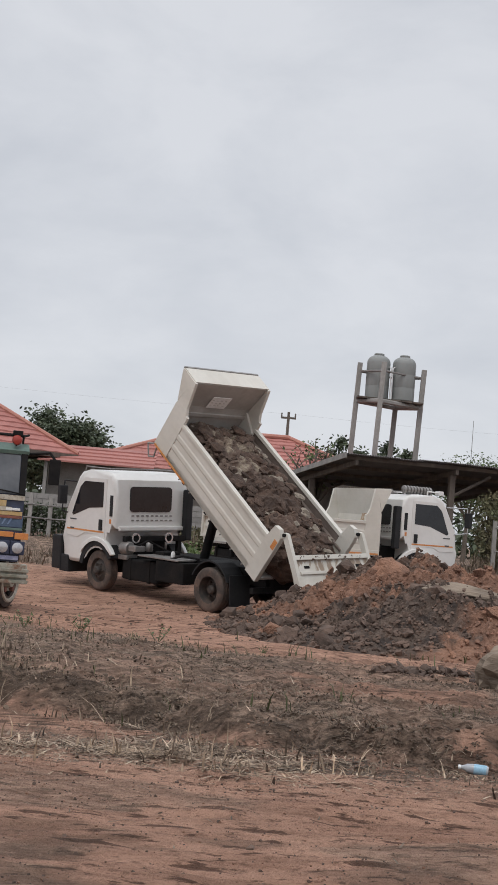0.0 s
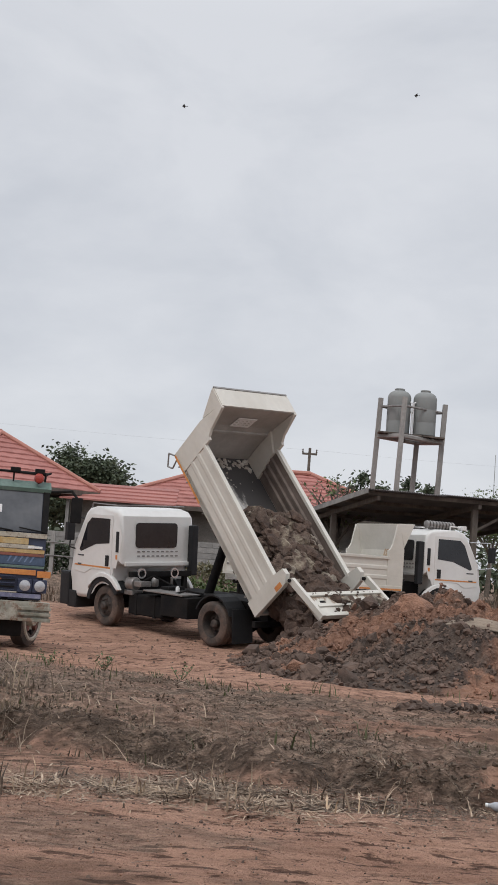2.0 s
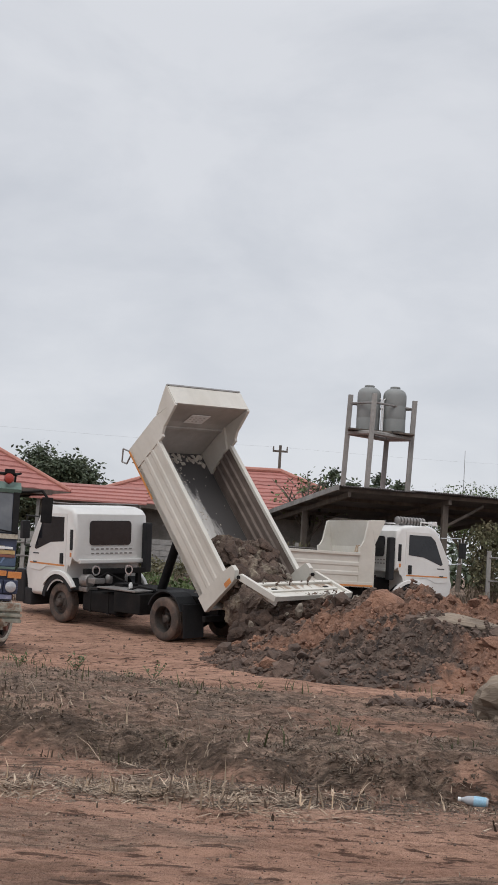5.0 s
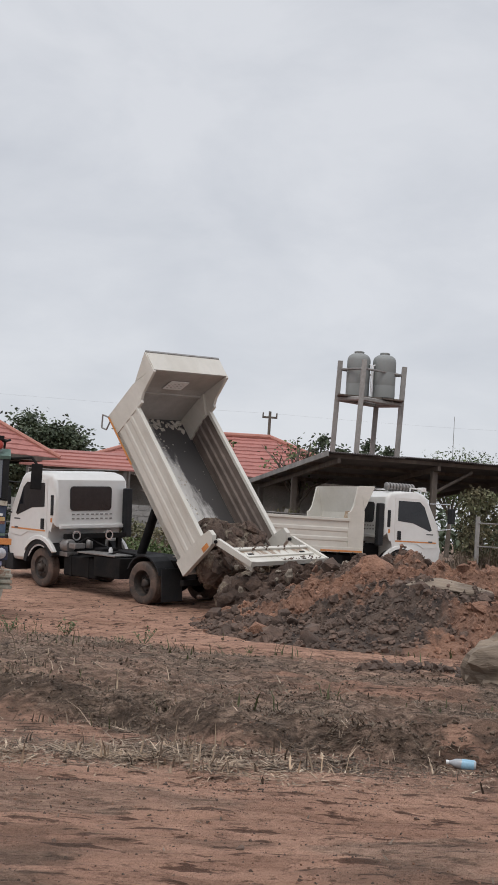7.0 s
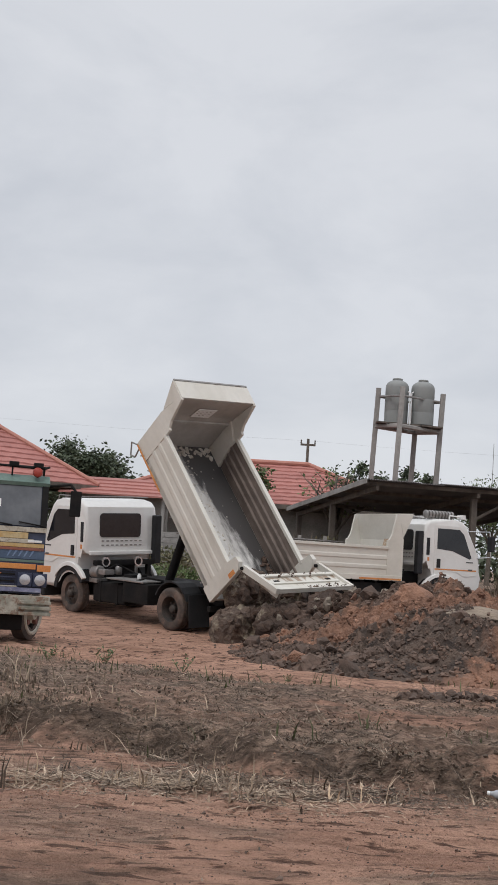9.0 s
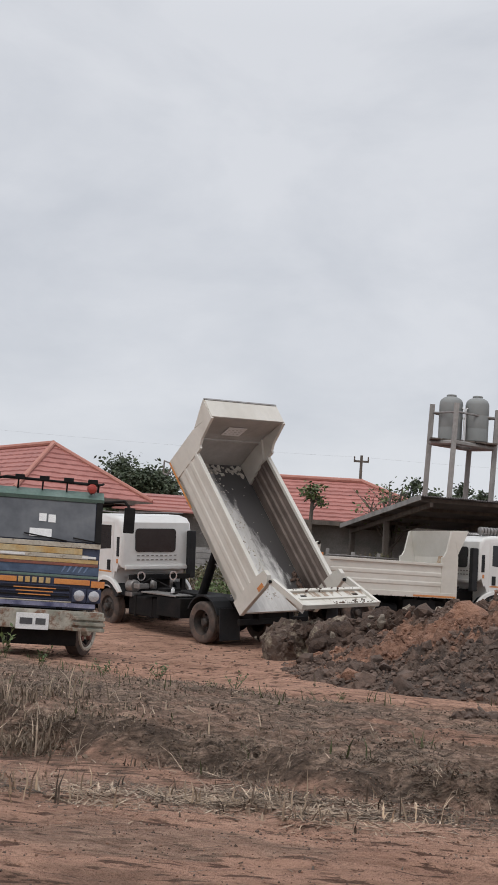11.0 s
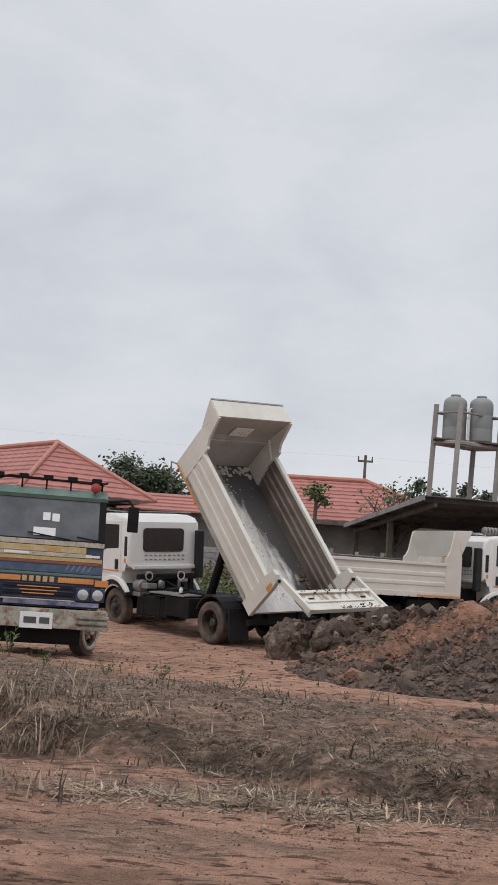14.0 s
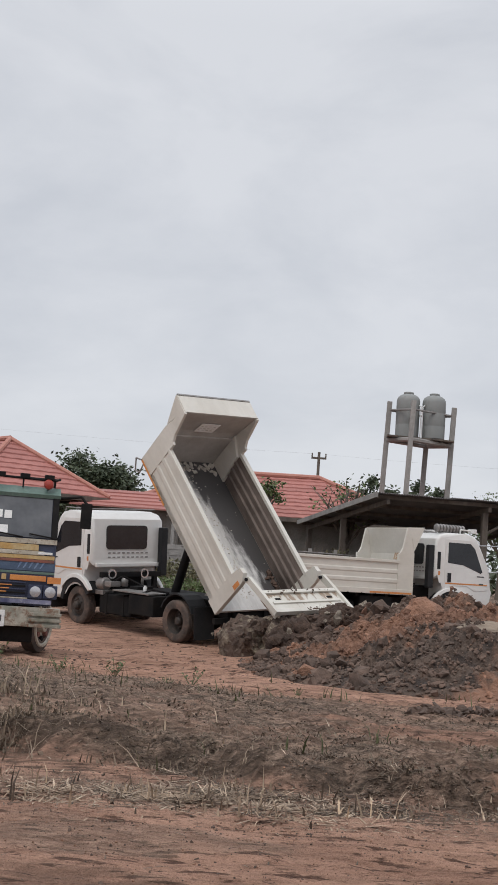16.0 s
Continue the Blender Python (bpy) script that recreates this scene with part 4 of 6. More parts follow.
def bed_parts(bed, visor=True, sign_on=True):
    """Skip body in its own space: x across, y along the floor from the hinge, z up."""
    a, b, f, h = BED_OFF, BED_OFF + BED_L, BED_UP, BED_W / 2
    part("floor", box(-h + 0.03, h - 0.03, a, b - 0.02, f - 0.05, f), "bed_floor", bed, "steel floor smeared with grey soil")
    for y in np.linspace(a + 0.2, b - 0.3, 9):
        part("floor_beam", box(-h + 0.05, h - 0.05, y - 0.04, y + 0.04, f - 0.15, f - 0.05), "black", bed)
    for x in (-0.42, 0.42):
        part("long_beam", box(x - 0.05, x + 0.05, a + 0.1, b - 0.3, f - 0.24, f - 0.15), "black", bed)
    top = f + 0.76
    for s in (-1, 1):
        wall = part("side_wall", box(s * h - 0.02, s * h + 0.02, a + 0.3, b - 0.5, f - 0.06, top), "bed", bed, "dusty white steel side wall")
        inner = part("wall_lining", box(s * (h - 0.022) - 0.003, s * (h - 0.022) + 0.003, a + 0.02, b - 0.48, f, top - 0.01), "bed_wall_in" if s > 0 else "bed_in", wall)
        for z in (f + 0.2, f + 0.38, f + 0.56):
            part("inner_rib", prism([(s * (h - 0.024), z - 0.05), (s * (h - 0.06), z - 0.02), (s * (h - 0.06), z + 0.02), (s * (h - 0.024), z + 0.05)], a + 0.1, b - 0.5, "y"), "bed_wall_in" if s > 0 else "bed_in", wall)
        part("top_rail", box(s * h - 0.045, s * h + 0.06, a + 0.25, b - 0.46, top, top + 0.075, 0.012), "bed", wall)
        part("bottom_rail", box(s * h - 0.02, s * h + 0.055, a + 0.25, b - 0.02, f - 0.07, f + 0.07, 0.012), "bed", wall)
        for z in (f + 0.28, f + 0.53):
            part("outer_rib", prism([(s * (h + 0.018), z - 0.07), (s * (h + 0.034), z - 0.035), (s * (h + 0.034), z + 0.035), (s * (h + 0.018), z + 0.07)], a + 0.3, b - 0.5, "y"), "bed", wall)
        part("reflector_strip", box(s * (h + 0.058) - 0.004, s * (h + 0.058) + 0.004, b - 1.35, b - 0.05, f - 0.05, f - 0.005), "orange", wall, "orange reflective strip")
        for k in range(9):
            y = a + 0.45 + k * 0.42
            part("hook", rod((s * (h + 0.05), y, f - 0.055), (s * (h + 0.09), y, f - 0.055), 0.014, 6), "steel", wall)
        # front wing panel and rear post
        wing = [(b - 0.50, f - 0.06), (b, f - 0.06), (b, f + 1.03), (b - 0.17, f + 1.71), (b - 0.24, f + 1.70), (b - 0.36, f + 1.16), (b - 0.44, f + 1.02), (b - 0.50, f + 1.0)]
        part("wing_panel", prism(wing, s * (h - 0.03), s * (h + 0.035)), "bed", bed, "tall white corner panel")
        tall = 0.0 if sign_on else -0.3
        post = [(a - 0.02, f - 0.07), (a + 0.32, f - 0.07), (a + 0.32, f + 0.80 + tall / 4), (a + 0.26, f + 1.12 + tall), (a + 0.12, f + 1.14 + tall), (a, f + 1.02 + tall), (a - 0.02, f + 0.9 + tall)]
        pst = part("rear_post", prism(post, s * (h - 0.04), s * (h + 0.065)), "bed", bed, "white rear corner post")
        part("rust_patch", box(s * (h + 0.067) - 0.003, s * (h + 0.067) + 0.003, a + 0.0, a + 0.1, f + 0.72, f + 0.92), "orange", pst)
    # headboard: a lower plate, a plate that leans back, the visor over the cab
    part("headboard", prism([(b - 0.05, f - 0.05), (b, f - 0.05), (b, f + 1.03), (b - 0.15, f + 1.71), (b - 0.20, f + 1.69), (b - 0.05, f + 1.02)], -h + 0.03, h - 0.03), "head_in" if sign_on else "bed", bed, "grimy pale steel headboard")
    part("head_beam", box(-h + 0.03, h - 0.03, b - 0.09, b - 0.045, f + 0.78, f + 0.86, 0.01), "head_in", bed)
    part("gusset", prism([(b - 0.06, f), (b - 0.62, f), (b - 0.48, f + 0.72), (b - 0.06, f + 0.95)], h - 0.09, h - 0.03), "bed", bed, "pale corner gusset")
    if sign_on:
        sign = part("placard", box(-0.32, 0.20, -0.006, 0.006, -0.18, 0.16, 0.004), "placard", bed, "white placard with rows of small print")
        sign.matrix_basis = Matrix.Translation((0.02, b - 0.128 + 0.012, f + 1.20)) @ pose(0, 0, 0, 12.4, 0, 0)
        for r in range(3):
            for k in range(4):
                part("print_bar", box(-0.29 + k * 0.115, -0.23 + k * 0.115, -0.012, -0.005, 0.06 - r * 0.075, 0.068 - r * 0.075), "head_in", sign)
    else:
        part("rust_stain", prism([(0.12, f + 0.80), (0.35, f + 0.77), (0.78, f + 0.76), (0.82, f + 0.98), (0.7, f + 1.12), (0.55, f + 1.07), (0.42, f + 1.18), (0.22, f + 1.05)], b - 0.056, b - 0.052, "y"), "rusty", bed, "brown rust stain")
    if visor:
        reach = 0.25
        part("visor", prism([(b - 0.17, f + 1.66), (b + reach, f + 1.66), (b + reach + 0.05, f + 1.72), (b + reach, f + 1.74), (b - 0.2, f + 1.72)], -h - 0.01, h + 0.01), "bed", bed, "white cab guard lip")
        part("edge_strip", box(-h - 0.01, h + 0.01, b + reach + 0.02, b + reach + 0.062, f + 1.715, f + 1.75, 0.006), "steel", bed, "worn grey edge strip")
        for s in (-1, 1):
            part("visor_cheek", prism([(b - 0.17, f + 1.70), (b + reach + 0.04, f + 1.72), (b + reach - 0.02, f + 1.58), (b, f + 1.1)], s * (h - 0.02), s * (h + 0.03)), "bed", bed)
    if sign_on:
        rng = np.random.default_rng(15)
        crust = []
        for k in range(260):
            crust.append((-0.08 + rng.normal(0, 0.13), rng.uniform(a + 0.3, b - 0.2), f - 0.016, rng.uniform(0.03, 0.1)))
        for k in range(110):
            crust.append((rng.uniform(-h + 0.1, h - 0.1), b - 0.08 - abs(rng.normal(0, 0.16)), f - 0.02, rng.uniform(0.05, 0.2)))
        for k in range(60):
            crust.append((rng.uniform(-h + 0.1, h - 0.1), rng.uniform(a, b), f - 0.012, rng.uniform(0.03, 0.07)))
        LATER.append((bed, crust, "crust", "pale dried soil crust on the floor"))
        smear = [(h - 0.12 - abs(rng.normal(0, 0.08)), a + 0.1 + abs(rng.normal(0, 0.5)), f + 0.02, rng.uniform(0.05, 0.2)) for k in range(40)]
        LATER.append((bed, smear, "load", "damp soil left along the wall"))
    part("hook_loop", pipe([(-h - 0.04, b - 0.02, f - 0.05), (-h - 0.05, b + 0.14, f - 0.16), (-h - 0.05, b - 0.06, f - 0.36), (-h - 0.05, b - 0.2, f - 0.26), (-h - 0.04, b - 0.14, f - 0.06)], 0.018), "steel", bed)
    gate = part("tailgate", box(-h + 0.02, h - 0.02, -0.025, 0.025, -GATE_L, -0.42, 0.006), "bed_gate", bed, "scuffed white tailgate streaked with soil")
    gate.matrix_basis = Matrix.Translation((0, a - 0.04, f + GATE_W))
    part("gate_rail", box(-h + 0.02, h - 0.02, -0.07, -0.025, -0.50, -0.41, 0.01), "bed", gate)
    part("gate_rail", box(-h + 0.02, h - 0.02, -0.07, -0.025, -GATE_L, -GATE_L + 0.09, 0.01), "bed", gate)
    part("gate_rail", box(-h + 0.10, h - 0.10, -0.055, -0.025, -0.78, -0.72, 0.01), "bed", gate)
    for x in (-0.72, 0.72):
        part("gate_slot", box(x - 0.07, x + 0.07, -0.032, -0.024, -0.66, -0.61), "black", gate)
    for s in (-1, 1):
        part("gate_cheek", prism([(0.02, -0.45), (0.12, -0.5), (0.13, -GATE_L + 0.02), (0.02, -GATE_L + 0.01)], s * (h - 0.05), s * (h - 0.03)), "bed_gate", gate, "stained side plate")
        arm = part("gate_arm", prism([(-0.08, -GATE_L), (0.03, -GATE_L), (0.06, -0.02), (0.0, 0.05), (-0.07, 0.0)], s * (h - 0.03), s * (h + 0.05)), "bed", gate)
        part("pivot_pin", rod((s * (h - 0.08), 0, 0), (s * (h + 0.085), 0, 0), 0.035, 10), "black", arm)
    part("gate_inside", box(-h + 0.04, h - 0.04, 0.026, 0.03, -GATE_L + 0.02, -0.43), "bed_in", gate)
    if sign_on:
        rng = np.random.default_rng(5)
        stuck = [(rng.uniform(-0.88, 0.9), -0.03 - abs(rng.normal(0, 0.02)), -0.45 + rng.normal(0, 0.02), rng.uniform(0.03, 0.09)) for k in range(60)]
        stuck += [(rng.uniform(-0.2, 0.9), -0.05 - abs(rng.normal(0, 0.012)), -GATE_L + 0.02 + abs(rng.normal(0, 0.045)), rng.uniform(0.02, 0.07)) for k in range(110)]
        LATER.append((gate, stuck, "load", "soil stuck to the tailgate"))
    return gate


def dump_truck(name, m, label, rack=False, visor=True):
    root = thing(name, m, label, "dump truck", "white dump trucks")
    chassis(root)
    cab(root, rack)
    fwd = WB + (0.4 if rack else 0.0)
    wheels = [wheel(root, -0.86, fwd, -1), wheel(root, 0.86, fwd, 1), wheel(root, -0.92, 0, -1, True), wheel(root, 0.92, 0, 1, True)]
    bed = new("skip_body")
    bed.parent = root
    bed["label"] = "white steel tipping body"
    bed.matrix_basis = Matrix.Translation((0, HINGE_Y, HINGE_Z))
    gate = bed_parts(bed, visor, not rack)
    return root, wheels, bed, gate


tipping, tipping_wheels, tipping_bed, tipping_gate = dump_truck("dump_truck", pose(0, 0, 0), "white dump truck tipping its muddy steel body beside the soil heap")
hoist = part("hoist_barrel", rod((0, 0, 0), (0, 0, 1.35), 0.1, 16), "black", tipping, "black hydraulic hoist", True)
hoist_rod = part("hoist_rod", rod((0, 0, 0), (0, 0, -1.45), 0.065, 16), "black", tipping, "", True)
resting, _, _, resting_gate = dump_truck("dump_truck", pose(0, 0, 0), "white dump truck with lowered rust-stained body parked behind the soil heap", rack=True)
resting.matrix_basis = Matrix.Translation((0.66, 32.0, 0.24)) @ pose(0, 0, 0, 0.3, 0, -62)


# ---- old painted lorry, seen head on ----
def old_lorry():
    root = thing("old_lorry", Matrix.Translation((-4.55, 19.6, -0.05)) @ pose(0, 0, 0, 0, 0, 195), "old lorry with a green, yellow and blue painted cab", "lorry")
    w = 1.01
    body = part("cab", prism([(0.0, 0.80), (0.03, 1.3), (0.0, 1.82), (-0.22, 2.60), (-0.34, 2.68), (-1.6, 2.68), (-1.65, 0.85)], -w, w, bevel=0.06), "blue", root, "dark blue painted cab", True)
    part("roof", prism([(-0.17, 2.56), (-0.15, 2.62), (-0.34, 2.745), (-1.66, 2.74), (-1.66, 2.64)], -w - 0.02, w + 0.02, bevel=0.02), "green", body, "faded green roof")
    part("windscreen", prism([(0.0, 1.90), (0.016, 1.90), (-0.19, 2.565), (-0.206, 2.565)], -w + 0.11, w - 0.11), "old_glass", body, "dark windscreen")
    for s in (-1, 1):
        part("screen_pillar", prism([(0.02, 1.84), (0.03, 1.84), (-0.175, 2.60), (-0.195, 2.60)], s * (w - 0.10), s * (w - 0.0)), "black", body)
    def stripe(name, z0, z1, x0, x1, mat, d=0.03, label=""):
        return part(name, box(x0, x1, 0.0, 0.012 + d, z0, z1, 0.008), mat, body, label)
    stripe("cowl_band", 1.80, 1.88, -w, w, "cream", 0.03, "chipped cream band")
    stripe("cowl_band", 1.69, 1.79, -0.72, 0.72, "yellow", 0.035, "faded yellow band")
    stripe("cowl_band", 1.62, 1.685, -0.82, 0.82, "cream", 0.038)
    stripe("cowl_band", 1.55, 1.615, -w + 0.02, w - 0.02, "yellow", 0.03)
    stripe("cowl_band", 1.36, 1.54, -w, w, "midblue", 0.022, "blue band")
    stripe("cowl_band", 1.50, 1.545, -w + 0.02, w - 0.02, "rust_band", 0.034, "thin red-brown band")
    stripe("cowl_band", 1.31, 1.35, -w, w, "green", 0.026, "thin faded green band")
    stripe("lower_band", 0.83, 0.90, -w + 0.02, 0.55, "lilac", 0.058, "scuffed lilac band")
    stripe("lower_band", 0.905, 0.925, -0.6, 0.6, "cream", 0.056)
    for k in range(5):
        part("sweep_stroke", prism([(-0.42 - k * 0.09, 1.40), (-0.40 - k * 0.09, 1.40), (-0.46 - k * 0.09, 1.53), (-0.50 - k * 0.09, 1.53)], 0.012, 0.04, "y"), "paleblue", body, "pale blue painted stroke")
    for x0, x1, mat in ((-0.95, -0.72, "paper"), (0.70, 0.96, "cream"), (0.2, 0.6, "paper")):
        stripe("paint_patch", 1.632, 1.672, x0, x1, mat, 0.044)
    for s in (-1, 1):
        stripe("amber_bar", 1.20, 1.285, min(s * 0.30, s * 0.88), max(s * 0.30, s * 0.88), "orange", 0.045, "orange bar")
        stripe("amber_bar", 1.17, 1.275, min(s * 0.90, s * 1.12), max(s * 0.90, s * 1.12), "orange", 0.055, "orange indicator")
        for k in (0, 1):
            x = s * (0.72 + 0.24 * k)
            lamp = part("headlamp", box(x - 0.115, x + 0.115, 0.0, 0.075, 0.92, 1.14, 0.02), "blue", body, "square bezel with a round lamp")
            part("lens", lathe([(0.09, 0), (0.088, 0.02), (0.06, 0.034), (0.01, 0.04)], Matrix.Translation((x, 0.07, 1.03)) @ pose(0, 0, 0, -90, 0, 0), 20), "lens", lamp, "", True)
    for k in range(6):
        z = 0.88 + k * 0.055
        stripe("grille_slat", z, z + 0.022, -0.56, 0.56, "blue" if k % 2 else "black", 0.05)
    for k in range(3):
        stripe("grille_trim", 1.11 - k * 0.055, 1.128 - k * 0.055, -0.34 + k * 0.04, 0.34 - k * 0.04, "orange", 0.056)
    for k in range(5):
        x = -0.24 + k * 0.11
        stripe("emblem_shape", 1.20, 1.29, x, x + 0.075, "yellow", 0.05)
    part("bumper", box(-w - 0.13, w + 0.13, 0.02, 0.22, 0.47, 0.78, 0.04), "bumper", root, "dented cream bumper with peeling paint")
    for k in range(3):
        part("bumper_bar", box(w * 0.62, w + 0.15, 0.2, 0.26, 0.47 + k * 0.09, 0.525 + k * 0.09, 0.012), "bumper", root)
        part("bumper_bar", box(-w - 0.15, -w * 0.62, 0.2, 0.26, 0.47 + k * 0.09, 0.525 + k * 0.09, 0.012), "bumper", root)
    plate = part("number_plate", box(-0.26, 0.26, 0.225, 0.24, 0.46, 0.72, 0.006), "paper", root, "white plate")
    for x0, x1 in ((-0.21, -0.05), (0.0, 0.2)):
        part("plate_bar", box(x0, x1, 0.24, 0.246, 0.54, 0.64), "ink", plate)
    papers = ((-0.02, 0.10, 2.20, 2.33), (0.13, 0.25, 2.19, 2.32), (-0.16, 0.2, 1.95, 2.08))
    for x0, x1, z0, z1 in papers:
        y = 0.02 - (z0 - 1.9) * 0.31
        p = part("windscreen_paper", prism([(y - 0.004, z0), (y + 0.006, z0), (y + 0.006 - (z1 - z0) * 0.31, z1), (y - 0.004 - (z1 - z0) * 0.31, z1)], -x1, -x0), "paper", body, "white paper behind the screen")
        part("print_bar", prism([(y + 0.006 - 0.02, z0 + 0.045), (y + 0.012 - 0.02, z0 + 0.045), (y + 0.012 - 0.04, z1 - 0.035), (y + 0.006 - 0.04, z1 - 0.035)], -x1 + 0.03, -x0 - 0.03), "block", p)
    part("wiper", pipe([(-0.45, 0.05, 1.90), (0.25, 0.035, 1.99)], 0.012), "black", body)
    part("wiper", pipe([(-1.0, 0.05, 1.90), (-0.55, 0.035, 1.96)], 0.012), "black", body)
    # roof rack with a red lamp on its corner
    rack = part("roof_rack", pipe([(-w, -1.5, 2.74), (-w, -1.4, 2.93), (-w, -0.4, 2.90), (-w + 0.1, -0.25, 2.86), (w - 0.4, -0.25, 2.90), (w, -0.3, 2.78), (w, -0.35, 2.70)], 0.02), "black", root, "thin dark roof rack")
    part("rack_rail", pipe([(-w + 0.05, -0.35, 2.88), (-w, -0.9, 2.92), (w, -0.9, 2.92)], 0.018), "black", rack)
    for x in (-0.8, -0.4, 0.0, 0.4, 0.8):
        part("rack_post", rod((x, -0.28, 2.72), (x, -0.25, 2.91), 0.016, 6), "black", rack)
        part("rack_clamp", box(x - 0.1, x + 0.06, -0.31, -0.19, 2.87, 2.95, 0.01), "black", rack)
    red = part("red_lamp", lathe([(0.03, 0), (0.075, 0.01), (0.085, 0.05), (0.07, 0.09), (0.02, 0.11)], Matrix.Translation((-w + 0.2, -0.22, 2.79)) @ pose(0, 0, 0, -90, 0, 0), 18), "red", root, "round red lamp on the roof rack", True)
    part("lamp_stalk", rod((-w + 0.2, -0.22, 2.70), (-w + 0.2, -0.2, 2.80), 0.014, 6), "black", red)
    for s in (-1, 1):
        arm = part("mirror_arm", pipe([(s * w, -0.25, 2.58), (s * (w + 0.35), -0.05, 2.62), (s * (w + 0.44), 0.0, 2.50)], 0.022), "black", root)
        part("mirror", box(s * (w + 0.44) - 0.09, s * (w + 0.44) + 0.09, -0.04, 0.02, 2.10, 2.52, 0.02), "black", arm)
        spot = Matrix.Translation((s * 0.84, -0.75, 0.48)) @ pose(0, 0, 0, 0, 0, -26)
        wh = part("wheel", lathe([(0.27, -0.12), (0.40, -0.13), (0.47, -0.1), (0.48, 0.0), (0.47, 0.1), (0.40, 0.13), (0.27, 0.12)], spot @ pose(0, 0, 0, 0, 90, 0), 32, closed=True), "rubber", root, "", True)
        part("rim", lathe([(0.40, 0.125), (0.38, 0.15), (0.34, 0.15), (0.31, 0.09), (0.16, 0.06), (0.13, 0.17), (0.02, 0.18)], spot @ pose(0, 0, 0, 0, 90 * s, 0), 24, first=False), "cream", wh, "pale painted rim", True)
        for k in range(8):
            q = spot @ Vector((s * 0.1, 0.24 * math.cos(k * math.pi / 4), 0.24 * math.sin(k * math.pi / 4)))
            e = (spot.to_3x3() @ Vector((s, 0, 0))) * 0.035
            part("rim_hole", rod(q - e, q + e, 0.045, 10), "rust_band" if k % 2 else "black", wh)
        part("hub_cap", rod(spot @ Vector((s * 0.15, 0, 0)), spot @ Vector((s * 0.22, 0, 0)), 0.085, 12, 0.06), "rust_band", wh, "red-brown hub")
        part("frame_rail", box(s * 0.42 - 0.05, s * 0.42 + 0.05, -4.6, 0.02, 0.58, 0.82), "black", root)
        part("rear_wheel", lathe([(0.27, -0.12), (0.40, -0.13), (0.47, -0.1), (0.48, 0.0), (0.47, 0.1), (0.40, 0.13), (0.27, 0.12)], Matrix.Translation((s * 0.9, -4.0, 0.48)) @ pose(0, 0, 0, 0, 90, 0), 28, closed=True), "rubber", root, "", True)
    part("axle", rod((-0.9, -0.75, 0.48), (0.9, -0.75, 0.48), 0.07), "black", root)
    part("axle", rod((-0.9, -4.0, 0.48), (0.9, -4.0, 0.48), 0.08), "black", root)
    part("engine", box(-0.4, 0.4, -1.5, -0.15, 0.3, 0.9, 0.05), "black", root)
    # added black block that fills in the darkness under the bumper
    part("radiator_guard", box(-0.74, 0.74, -0.4, -0.06, 0.2, 0.82, 0.03), "black", root)
    return root


lorry = old_lorry()


# ---- soil ----
def lump_mesh(name, seed, mat, flat=0.75, rough=0.32, sub=2):
    """A craggy clod of about one metre across."""
    bm = bmesh.new()
    bmesh.ops.create_icosphere(bm, subdivisions=sub, radius=0.5)
    for v in bm.verts:
        p = v.co.copy()
        k = 1 + rough * 2.0 * noise.noise(p * 2.1 + Vector((seed * 7.3, 0, 0))) + rough * noise.noise(p * 5.5 + Vector((0, seed * 3.1, 0))) + (0.6 * rough * noise.noise(p * 14.0) if sub > 2 else 0.0)
        v.co = Vector((p.x * k, p.y * k * 0.9, p.z * k * flat))
    me = bpy.data.meshes.new(name)
    bm.to_mesh(me)
    bm.free()
    me.materials.append(M[mat])
    return me


def broken_mesh(name, seed, mat, points=16, flat=0.75):
    """A clod broken along flat faces, about one metre across."""
    r = random.Random(seed * 91 + 5)
    bm = bmesh.new()
    for k in range(points):
        d = Vector((r.gauss(0, 1), r.gauss(0, 1), r.gauss(0, 1))).normalized() * r.uniform(0.36, 0.56)
        bm.verts.new((d.x, d.y * 0.85, d.z * flat))
    hull = bmesh.ops.convex_hull(bm, input=bm.verts[:])
    bmesh.ops.delete(bm, geom=[e for e in hull["geom_interior"] if isinstance(e, bmesh.types.BMVert)], context="VERTS")
    bmesh.ops.triangulate(bm, faces=bm.faces[:])
    me = bpy.data.meshes.new(name)
    bm.to_mesh(me)
    bm.free()
    me.materials.append(M[mat])
    return me


def lumps_joined(name, spots, mat, label, category, parent=None, seed=1):
    """Many small lumps in one mesh of stuff: spots are x, y, z, size."""
    rng = np.random.default_rng(seed)
    protos = []
    for k in range(5):
        me = broken_mesh("tmp", seed * 10 + k, mat, 11, 0.75)
        protos.append((np.array([v.co[:] for v in me.vertices]), np.array([p.vertices[:] for p in me.polygons])))
        bpy.data.meshes.remove(me)
    vs, fs, n = [], [], 0
    for k, (x, y, z, s) in enumerate(spots):
        v, f = protos[k % 5]
        a = rng.uniform(0, 6.28)
        c, d = math.cos(a), math.sin(a)
        q = np.stack([v[:, 0] * c - v[:, 1] * d, v[:, 0] * d + v[:, 1] * c, v[:, 2]], -1) * s + (x, y, z)
        vs.append(q)
        fs.append(f + n)
        n += len(v)
    ob = mesh_object(name, np.concatenate(vs).tolist(), np.concatenate(fs).tolist(), mat)
    if parent is not None:
        ob.parent = parent
    return tagged(ob, label, "" if parent is not None else category, kind="stuff")


